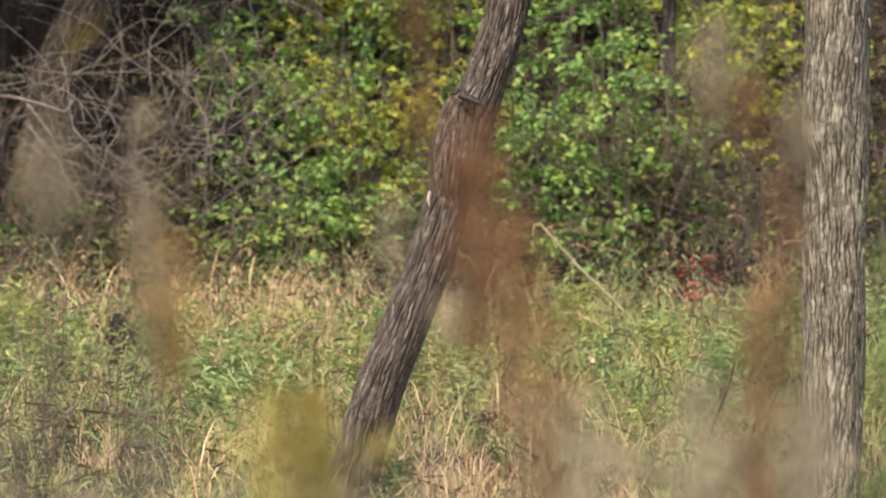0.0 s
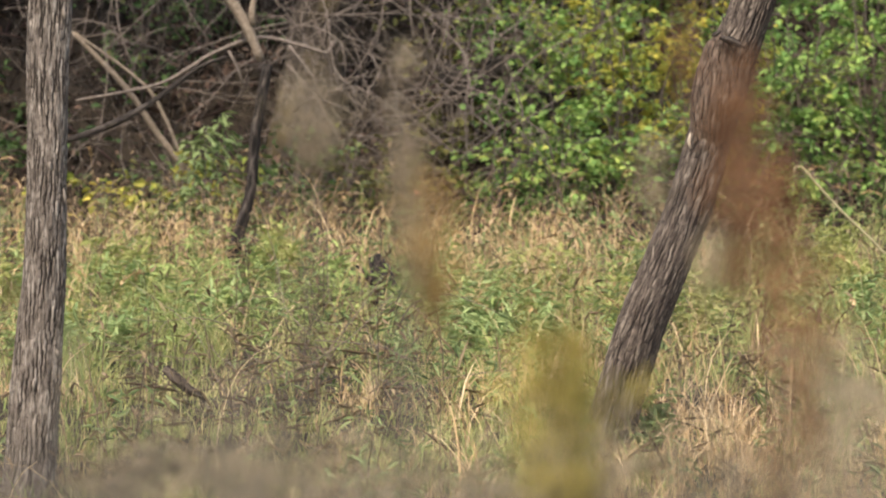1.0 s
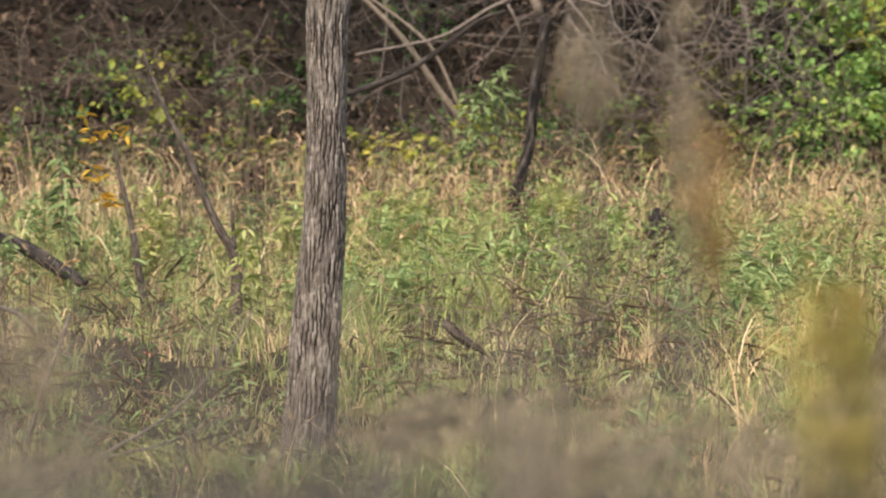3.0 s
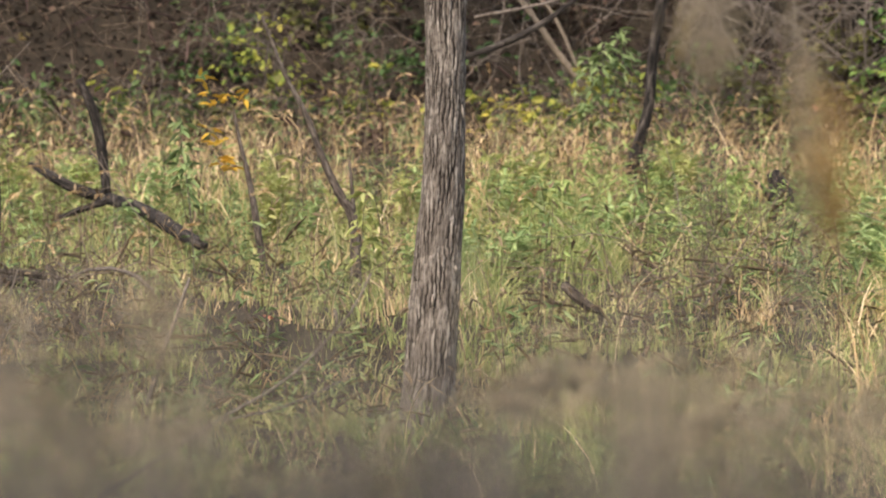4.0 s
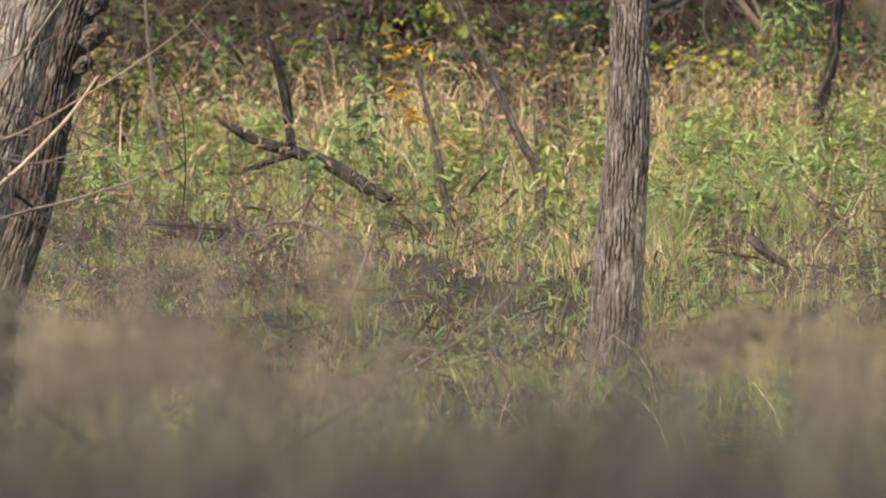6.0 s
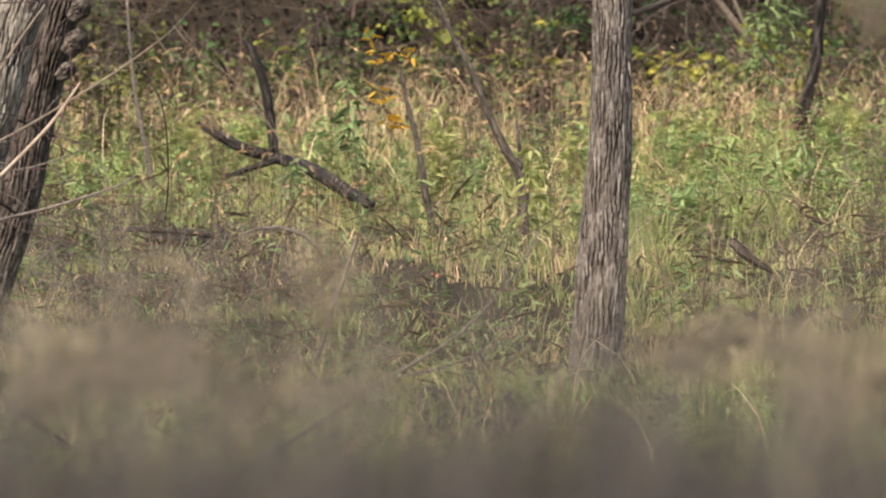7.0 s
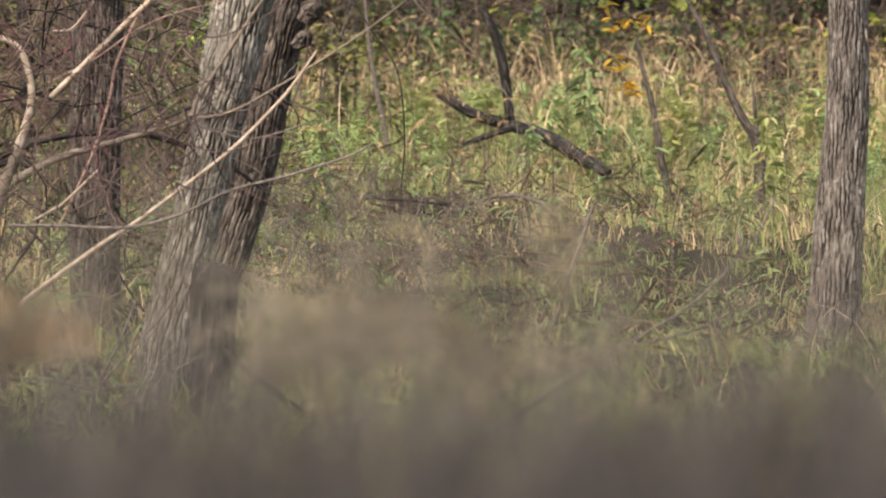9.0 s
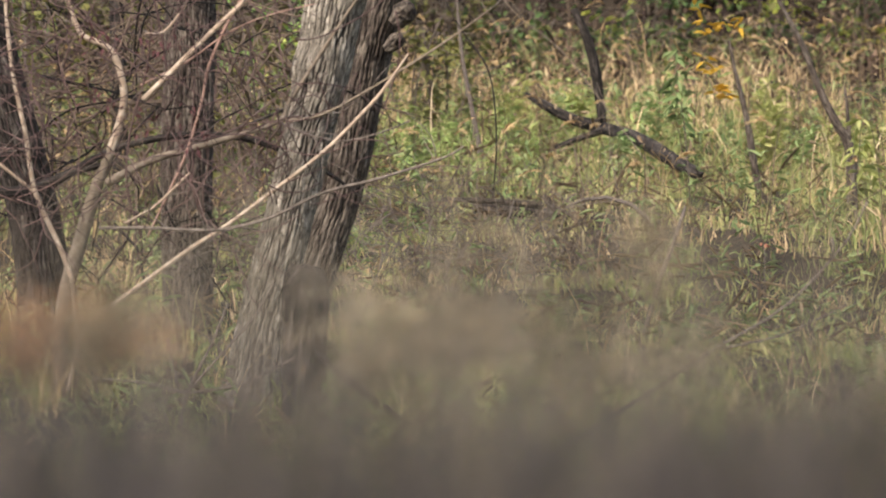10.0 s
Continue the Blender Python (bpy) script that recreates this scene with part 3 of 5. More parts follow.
dead("sapling", "slender bare brown sapling in weeds", [("stem", [(-1.92, 36.55, 2.07), (-1.86, 36.55, 1.91), (-1.76, 36.56, 1.65), (-1.60, 36.56, 1.33), (-1.48, 36.57, 1.00), (-1.36, 36.57, 0.75), (-1.27, 36.58, 0.57), (-1.26, 36.58, 0.13)], [0.011, 0.014, 0.019, 0.024, 0.031, 0.040, 0.044, 0.046]), ("branch", [(-1.30, 36.58, 1.02), (-1.28, 36.58, 0.79), (-1.27, 36.58, 0.59)], [0.008, 0.015, 0.019])], BARK_BROWN, "sapling", 0, 10, True)
dead("sapling", "bare brown sapling stem among tall weeds", [("stem", [(-2.14, 36.74, 1.36), (-2.10, 36.74, 1.14), (-2.03, 36.74, 0.83), (-1.98, 36.75, 0.49), (-1.93, 36.75, 0.18)], [0.011, 0.017, 0.026, 0.030, 0.032])], BARK_BROWN, "sapling", 0, 10, True)
dead("sapling", "thin grey sapling beside a fallen log", [("stem", [(-4.58, 40.74, 1.69), (-4.55, 40.75, 1.09), (-4.50, 40.75, 0.72), (-4.44, 40.76, 0.36), (-4.41, 40.76, 0.19)], [0.012, 0.017, 0.022, 0.026, 0.03])], DEADWOOD, "sapling", 0, 10, True)
# added dark tubes in place of a hollow; their black is its shade
dead("hollow_filler", "black mass standing in for a shaded hollow on the bank", [("trunk", [(3.20, 51.90, 1.48), (3.49, 51.88, 1.40), (3.84, 51.86, 1.29), (4.24, 51.83, 1.19), (4.48, 51.81, 1.10)], [0.114, 0.159, 0.176, 0.159, 0.085]), ("root", [(3.64, 51.47, 1.53), (3.93, 51.45, 1.62), (4.21, 51.43, 1.56)], [0.114, 0.085, 0.046])], BARK_DARK, "stump", 0.04, 20)
dead("rotten_log", "long rotten black log sunk in weeds", [("trunk", [(-3.95, 36.08, 0.24), (-3.53, 35.99, 0.19), (-3.12, 35.88, 0.14), (-2.55, 35.79, 0.09), (-2.06, 35.68, 0.05), (-1.49, 35.57, -0.05)], [0.036, 0.052, 0.060, 0.060, 0.056, 0.044]), ("stub", [(-3.24, 35.85, 0.17), (-3.36, 35.84, 0.25), (-3.44, 35.84, 0.34)], [0.037, 0.029, 0.018])], BARK_DARK, "log", 0.015, 18)
dead("mossy_pole", "thin mossy pole lying in grass", [("pole", [(-4.04, 34.77, 0.43), (-3.81, 34.79, 0.42), (-3.50, 34.82, 0.39), (-3.34, 34.84, 0.36)], [0.017, 0.021, 0.023, 0.019])], BARK_MOSSY, "branch")
dead("arched_twig", "dry arched twig over the rotten log", [("twig", [(-3.06, 33.46, 0.50), (-2.94, 33.47, 0.55), (-2.79, 33.48, 0.56), (-2.61, 33.50, 0.50), (-2.53, 33.50, 0.42), (-2.49, 33.51, 0.35)], [0.008, 0.012, 0.014, 0.016, 0.016, 0.014])], DEADWOOD, "branch")
dead("pale_stick", "pale slanting stick stuck in grass", [("stick", [(-2.09, 30.93, 0.76), (-2.13, 30.93, 0.64), (-2.18, 30.92, 0.50), (-2.25, 30.92, 0.32), (-2.31, 30.91, 0.13)], [0.009, 0.013, 0.015, 0.017, 0.017])], DEADWOOD, "branch", 0, 8, True)
dead("dead_bough", "thin dark bough reaching out of the weeds", [("limb", [(-0.69, 21.99, 1.71), (-0.78, 21.99, 1.54), (-0.86, 21.98, 1.45), (-0.97, 21.98, 1.33), (-1.12, 21.97, 1.21), (-1.35, 21.96, 1.08), (-1.65, 21.94, 0.89)], [0.004, 0.005, 0.006, 0.006, 0.007, 0.007, 0.009]), ("twig", [(-1.35, 21.96, 1.07), (-1.10, 21.97, 1.12), (-0.93, 21.98, 1.19), (-0.76, 21.99, 1.27)], [0.005, 0.005, 0.004, 0.002]), ("twig", [(-0.86, 21.98, 1.45), (-0.84, 21.98, 1.51), (-0.85, 21.98, 1.55)], [0.006, 0.005, 0.004])], DEADWOOD, "branch", 0, 8, True)
dead("tree_stump", "upright weathered stump with a rounded top", [("stump", [(-3.78, 26.33, 0.95), (-3.79, 26.33, 0.90), (-3.80, 26.33, 0.75), (-3.81, 26.33, 0.57), (-3.82, 26.32, 0.33), (-3.83, 26.32, 0.14)], [0.074, 0.119, 0.122, 0.116, 0.119, 0.128])], BARK_DARK, "stump", 0.016, 40, True, 0.03)
dead("dark_bough", "dark bough leaning from a stump", [("limb", [(-3.60, 25.25, 0.64), (-3.49, 25.26, 0.53), (-3.37, 25.28, 0.43), (-3.21, 25.30, 0.30)], [0.013, 0.017, 0.018, 0.018])], BARK_DARK, "branch", 0, 8, True)
dead("trailing_stem", "long thin tan stem leaning on a fallen log", [("stem", [(-4.02, 38.9, 1.58), (-3.87, 38.9, 1.40), (-3.67, 38.9, 1.25), (-3.48, 38.9, 1.06), (-3.33, 38.9, 0.85)], [0.003, 0.004, 0.005, 0.005, 0.005]), ("twig", [(-4.18, 38.95, 1.54), (-4.02, 38.93, 1.30), (-3.84, 38.9, 1.38)], [0.003, 0.004, 0.004])], TANWOOD, "branch", 0, 8, True)
dead("trailing_stem", "thin dark stem arching over green weeds", [("stem", [(-4.12, 36.0, 1.74), (-4.01, 36.0, 1.52), (-3.85, 36.0, 1.29), (-3.79, 36.0, 1.05), (-3.78, 36.0, 0.66), (-3.81, 36.0, 0.38)], [0.004, 0.005, 0.006, 0.006, 0.006, 0.006])], BARK_DARK, "branch", 0, 8, True)
dead("withered_stalk", "black withered weed stalk in green grass", [("stalk", [(5.97, 34.5, 0.72), (5.93, 34.5, 0.56), (5.88, 34.5, 0.44), (5.82, 34.5, 0.27)], [0.005, 0.010, 0.013, 0.009]), ("leaf", [(5.92, 34.45, 0.55), (5.87, 34.45, 0.53), (5.85, 34.45, 0.47)], [0.010, 0.022, 0.006])], BARK_DARK, "weed", 0, 8, True)
dead("bent_reed", "bent dry reed stalk above grass", [("stalk", [(5.52, 41.64, 1.04), (5.49, 41.64, 1.13), (5.51, 41.64, 1.20), (5.56, 41.63, 1.20), (5.69, 41.61, 1.05), (5.90, 41.58, 0.82), (6.11, 41.55, 0.62), (6.27, 41.53, 0.45)], [0.008, 0.009, 0.012, 0.012, 0.013, 0.013, 0.013, 0.013])], REED, "reed", 0, 6, True)


# ---- leafless bush ----
def bush():
    ob = thing("leafless_bush", tuple((-5.15, 27.11, 0.10)), "leafless bush with pale stems and reddish twigs", "bush")
    shoots = [
        ([(-5.19, 27.11, 2.52), (-5.17, 27.11, 2.34), (-5.10, 27.12, 2.15), (-4.95, 27.15, 2.06), (-4.89, 27.16, 1.87), (-4.90, 27.16, 1.71), (-4.97, 27.15, 1.50), (-5.06, 27.13, 1.29), (-5.15, 27.12, 1.01), (-5.25, 27.10, 0.67), (-5.29, 27.09, 0.17)], [0.012, 0.013, 0.015, 0.018, 0.020, 0.023, 0.028, 0.036, 0.042, 0.043, 0.043]),
        ([(-5.42, 26.65, 2.56), (-5.42, 26.65, 2.37), (-5.40, 26.66, 2.01), (-5.34, 26.67, 1.64), (-5.30, 26.68, 1.33), (-5.18, 26.70, 1.03), (-5.12, 26.71, 0.84), (-5.10, 26.72, 0.41)], [0.009, 0.011, 0.012, 0.013, 0.014, 0.015, 0.015, 0.017]),
        ([(-5.60, 26.62, 1.58), (-5.48, 26.64, 1.49), (-5.39, 26.66, 1.41), (-5.30, 26.68, 1.33)], [0.006, 0.008, 0.009, 0.010]),
        ([(-3.50, 27.18, 2.43), (-3.59, 27.16, 2.31), (-3.78, 27.14, 2.04), (-3.97, 27.11, 1.76), (-4.03, 27.10, 1.66), (-4.39, 27.05, 1.55), (-4.71, 26.99, 1.47), (-4.96, 26.95, 1.35)], [0.006, 0.007, 0.011, 0.013, 0.015, 0.018, 0.021, 0.024]),
        ([(-2.87, 27.25, 2.24), (-3.13, 27.22, 2.06), (-3.48, 27.18, 1.85), (-3.79, 27.14, 1.69), (-3.99, 27.11, 1.66)], [0.004, 0.006, 0.007, 0.009, 0.009]),
        ([(-3.31, 27.10, 1.65), (-3.47, 27.08, 1.59), (-3.68, 27.05, 1.55), (-3.88, 27.02, 1.60), (-4.02, 27.00, 1.67)], [0.004, 0.005, 0.005, 0.006, 0.006]),
        ([(-3.25, 26.60, 2.05), (-3.38, 26.59, 1.87), (-3.50, 26.57, 1.74), (-3.71, 26.54, 1.54), (-3.98, 26.50, 1.34), (-4.22, 26.47, 1.17), (-4.43, 26.43, 1.04), (-4.79, 26.37, 0.79), (-4.99, 26.33, 0.63), (-5.09, 26.31, 0.31)], [0.005, 0.010, 0.010, 0.011, 0.011, 0.011, 0.013, 0.013, 0.011, 0.011]),
        ([(-2.97, 26.64, 1.55), (-3.08, 26.62, 1.49), (-3.42, 26.58, 1.39), (-3.72, 26.54, 1.32), (-4.02, 26.50, 1.19), (-4.30, 26.45, 1.14), (-4.62, 26.40, 1.16), (-4.90, 26.35, 1.17)], [0.004, 0.006, 0.008, 0.009, 0.010, 0.010, 0.010, 0.010]),
        ([(-4.07, 26.69, 2.39), (-4.12, 26.68, 2.35), (-4.30, 26.66, 2.19), (-4.47, 26.63, 2.03), (-4.68, 26.59, 1.83)], [0.012, 0.013, 0.014, 0.015, 0.015]),
        ([(-4.80, 26.57, 1.17), (-4.68, 26.59, 1.23), (-4.61, 26.60, 1.28), (-4.45, 26.63, 1.43)], [0.007, 0.008, 0.008, 0.006]),
        ([(-4.44, 26.63, 2.33), (-4.56, 26.61, 2.19), (-4.66, 26.59, 2.18)], [0.005, 0.007, 0.007]),
    ]
    for k, (pts, rad) in enumerate(shoots):
        if k in (0, 1):
            part("old_stem", tube(pts[6:], rad[6:], 10, 0.03), TANWOOD, ob, "weathered brown lower stem")
            pts, rad = pts[:7], rad[:7]
        stem = part("stem", tube(pts, rad, 10, 0.03), TANWOOD if k in (3, 4) else DEADWOOD if k in (5, 7) else SHOOT, ob)
        line, _ = spline(pts, rad, 0.05)
        for q in range(6):
            c = line[int(rng.uniform(0.05, 0.9) * len(line))]
            d = unit(np.array([rng.normal(0.4, 0.7), rng.normal(0, 0.4), rng.normal(0.5, 0.6)]))
            e = unit(d + rng.normal(0, 0.35, 3))
            L = rng.uniform(0.18, 0.5)
            part("twig", tube([c, c + d * L * 0.4, c + d * L * 0.6 + e * L * 0.4], [0.0038, 0.003, 0.0013], 6, 0.06), TWIG_RED if q % 2 else DEADWOOD, stem)
    for pts, rad in (([(-5.29, 27.09, 1.32), (-5.11, 27.12, 1.44), (-4.86, 27.17, 1.54), (-4.56, 27.22, 1.58), (-4.29, 27.27, 1.56), (-4.04, 27.30, 1.48), (-3.83, 27.33, 1.37), (-3.62, 27.36, 1.21)], [0.018, 0.020, 0.020, 0.018, 0.017, 0.015, 0.012, 0.006]), ([(-5.63, 27.02, 1.29), (-5.39, 27.07, 1.31), (-5.17, 27.11, 1.40), (-4.96, 27.15, 1.44)], [0.034, 0.031, 0.025, 0.015]),
                     ([(-3.49, 27.38, 1.70), (-3.73, 27.35, 1.80), (-3.98, 27.31, 1.72), (-4.22, 27.28, 1.63)], [0.005, 0.006, 0.008, 0.008])):
        part("bough", tube(pts, rad, 14, 0.02, 0.003), BARK_DARK, ob, "dark bare bough")
    red = [
        ([(-4.16, 26.78, 2.43), (-4.17, 26.78, 2.34), (-4.26, 26.76, 2.18), (-4.35, 26.75, 1.98), (-4.39, 26.74, 1.80), (-4.48, 26.73, 1.53), (-4.58, 26.71, 1.32), (-4.70, 26.69, 1.08)], [0.006, 0.007, 0.008, 0.008, 0.007, 0.007, 0.006, 0.006]),
        ([(-4.56, 26.71, 1.90), (-4.59, 26.71, 2.17), (-4.62, 26.70, 2.35), (-4.62, 26.70, 2.48)], [0.006, 0.006, 0.005, 0.005]),
        ([(-4.73, 26.68, 1.08), (-4.80, 26.67, 1.36), (-4.77, 26.68, 1.66), (-4.68, 26.69, 1.96), (-4.64, 26.70, 2.23)], [0.007, 0.006, 0.006, 0.005, 0.004]),
        ([(-3.35, 26.89, 2.26), (-3.33, 26.89, 2.14), (-3.34, 26.89, 1.98), (-3.39, 26.89, 1.83), (-3.45, 26.88, 1.67)], [0.004, 0.004, 0.004, 0.004, 0.004]),
        ([(-5.14, 26.61, 2.31), (-5.26, 26.58, 2.16), (-5.38, 26.56, 2.11), (-5.50, 26.54, 2.05)], [0.003, 0.004, 0.005, 0.006]),
        ([(-4.48, 26.73, 1.47), (-4.44, 26.73, 1.29), (-4.41, 26.74, 1.19), (-4.34, 26.75, 1.11)], [0.005, 0.006, 0.006, 0.005]),
        ([(-3.77, 26.84, 2.31), (-4.04, 26.80, 2.25), (-4.25, 26.76, 2.16), (-4.46, 26.73, 2.02), (-4.71, 26.69, 1.90)], [0.003, 0.004, 0.005, 0.005, 0.005]),
    ]
    for k, (pts, rad) in enumerate(red):
        part("red_stem", tube(pts, np.array(rad) * (1.15 if k == 0 else 1.0), 8, 0.04), TWIG_PINK if k in (0, 6) else TWIG_RED, ob, "pinkish-brown twig" if k in (0, 6) else "reddish-brown twig")
    low = [
        ([(-4.03, 25.18, 0.91), (-4.11, 25.17, 0.72), (-4.25, 25.14, 0.45), (-4.29, 25.14, 0.27)], [0.006, 0.008, 0.009, 0.012]), ([(-3.80, 25.22, 1.00), (-3.90, 25.20, 0.83), (-4.04, 25.18, 0.68), (-4.25, 25.14, 0.45)], [0.006, 0.008, 0.008, 0.009]),
        ([(-3.70, 25.23, 0.62), (-3.85, 25.21, 0.54), (-4.00, 25.18, 0.48), (-4.25, 25.14, 0.45)], [0.006, 0.008, 0.009, 0.009]), ([(-4.71, 25.06, 0.54), (-4.46, 25.11, 0.51), (-4.25, 25.14, 0.45)], [0.006, 0.008, 0.008]),
        ([(-4.34, 25.13, 0.74), (-4.32, 25.13, 0.62), (-4.29, 25.14, 0.47)], [0.008, 0.008, 0.008]), ([(-4.03, 25.18, 0.49), (-4.04, 25.18, 0.61), (-4.13, 25.16, 0.72), (-4.24, 25.14, 0.81)], [0.006, 0.006, 0.006, 0.005]),
    ]
    for pts, rad in low:
        part("stem", tube(pts, np.array(rad) * 0.85, 8, 0.04), DEADWOOD, ob)
    # dark red withered leaves still hanging in bunches
    for spot in [(-4.96, 26.64, 2.18), (-4.89, 26.66, 2.15), (-4.97, 26.64, 1.88), (-4.93, 26.65, 1.84), (-4.58, 26.71, 2.15), (-4.62, 26.70, 2.11), (-4.46, 26.73, 1.71), (-4.43, 26.74, 1.61), (-4.70, 26.69, 1.71)]:
        for k in range(9):
            c = np.array([spot]) + rng.normal(0, 0.045, (1, 3))
            part("withered_leaf", leaves(c, rng.normal(0, 1, (1, 3)) - (0, 0, 0.6), rng.uniform(0.03, 0.06), 0.02), MAROON, ob, smooth=False)
    # fine wandering twigs
    a, b = np.array((-5.57, 26.62, 2.38)), np.array((-3.82, 26.93, 1.01))
    pieces = []
    for k in range(300):
        s = rng.random(2) ** (1.25, 1.0)
        p = np.array([a[0] + (b[0] - a[0]) * s[0], a[1] + rng.uniform(-0.6, 0.4), b[2] + (a[2] - b[2]) * s[1] + 0.1])
        d = unit(rng.normal(0, 1, 3) * (1, 0.6, 0.9) + (0.35, 0, 0.25))
        line = [p]
        for q in range(4):
            d = unit(d + rng.normal(0, 0.32, 3))
            line.append(line[-1] + d * rng.uniform(0.08, 0.22))
        r = rng.uniform(0.0016, 0.0050)
        pieces.append(tube(line, [r, r * 0.8, r * 0.5], 5, 0.06))
    tagged(part("brushwood", joined(pieces), TWIG_RED, ob, "tangle of thin reddish twigs"), kind="stuff")


bush()


# ---- shrubs on the bank ----
def shrub(x, y, tall, wide, count, leaf, label, leaf_size=0.095, seed=0, stems=9, droop=0.25, low=0.15):
    """Arching stems with side twigs, and leaves that sit along the twigs."""
    count = int(count * (0.72 if count > 700 else 1.0))
    g = float(height(x, y))
    ob = thing("shrub", (x, y, g), label, "shrub", "shrubs on the bank")
    base = np.array([x, y, g - 0.05])
    wood, seats, ways = [], [], []
    for k in range(stems):
        th = rng.uniform(0, 6.28)
        out = np.array([math.cos(th), math.sin(th) * 0.8, 0]) * wide * rng.uniform(0.25, 1.0)
        h = tall * rng.uniform(0.6, 1.05)
        a = base + rng.normal(0, 0.09, 3) * (1, 1, 0)
        line = [a, a + out * 0.25 + (0, 0, h * 0.45), a + out * 0.65 + (0, 0, h * 0.85), a + out * 1.05 + (0, 0, h * (1 - droop * rng.random()))]
        line = np.array(line) + rng.normal(0, 0.05, (4, 3)) * np.array([[0], [1], [1], [1]])
        part("stem", tube(line, [0.014, 0.011, 0.007, 0.003], 6, 0.2), TWIG, ob)
        p, _ = spline(line, [1] * 4, 0.06)
        for q in range(8):
            c = p[int(len(p) * rng.uniform(low, 0.99))]
            d = unit(rng.normal(0, 1, 3) * (1, 0.8, 0.45) + out / (wide + 0.1) * 0.4)
            L = rng.uniform(0.2, 0.55)
            tw = [c, c + d * L * 0.5 + (0, 0, 0.04), c + d * L - (0, 0, droop * 0.3 * L)]
            wood.append(tube(tw, [0.005, 0.004, 0.002], 4, 0.3))
            m = max(2, int(rng.uniform(0.3, 1.4) * count / (stems * 8)))
            s = np.sort(1.05 - rng.exponential(0.3, m))[:, None]
            seats.append(tw[0] + (tw[2] - tw[0]) * s + rng.normal(0, 0.04, (m, 3)))
            ways.append(d * 0.5 + rng.normal(0, 0.75, (m, 3)) * (1, 1, 0.35) - (0, 0, 0.2))
    tagged(part("brushwood", joined(wood), TWIG, ob), kind="stuff")
    seats, ways = np.concatenate(seats), np.concatenate(ways)
    size = leaf_size * rng.uniform(0.6, 1.25, len(seats))
    tagged(part("foliage", leaves(seats, ways, size, size * 0.62), leaf, ob, smooth=False), kind="stuff")
    return ob


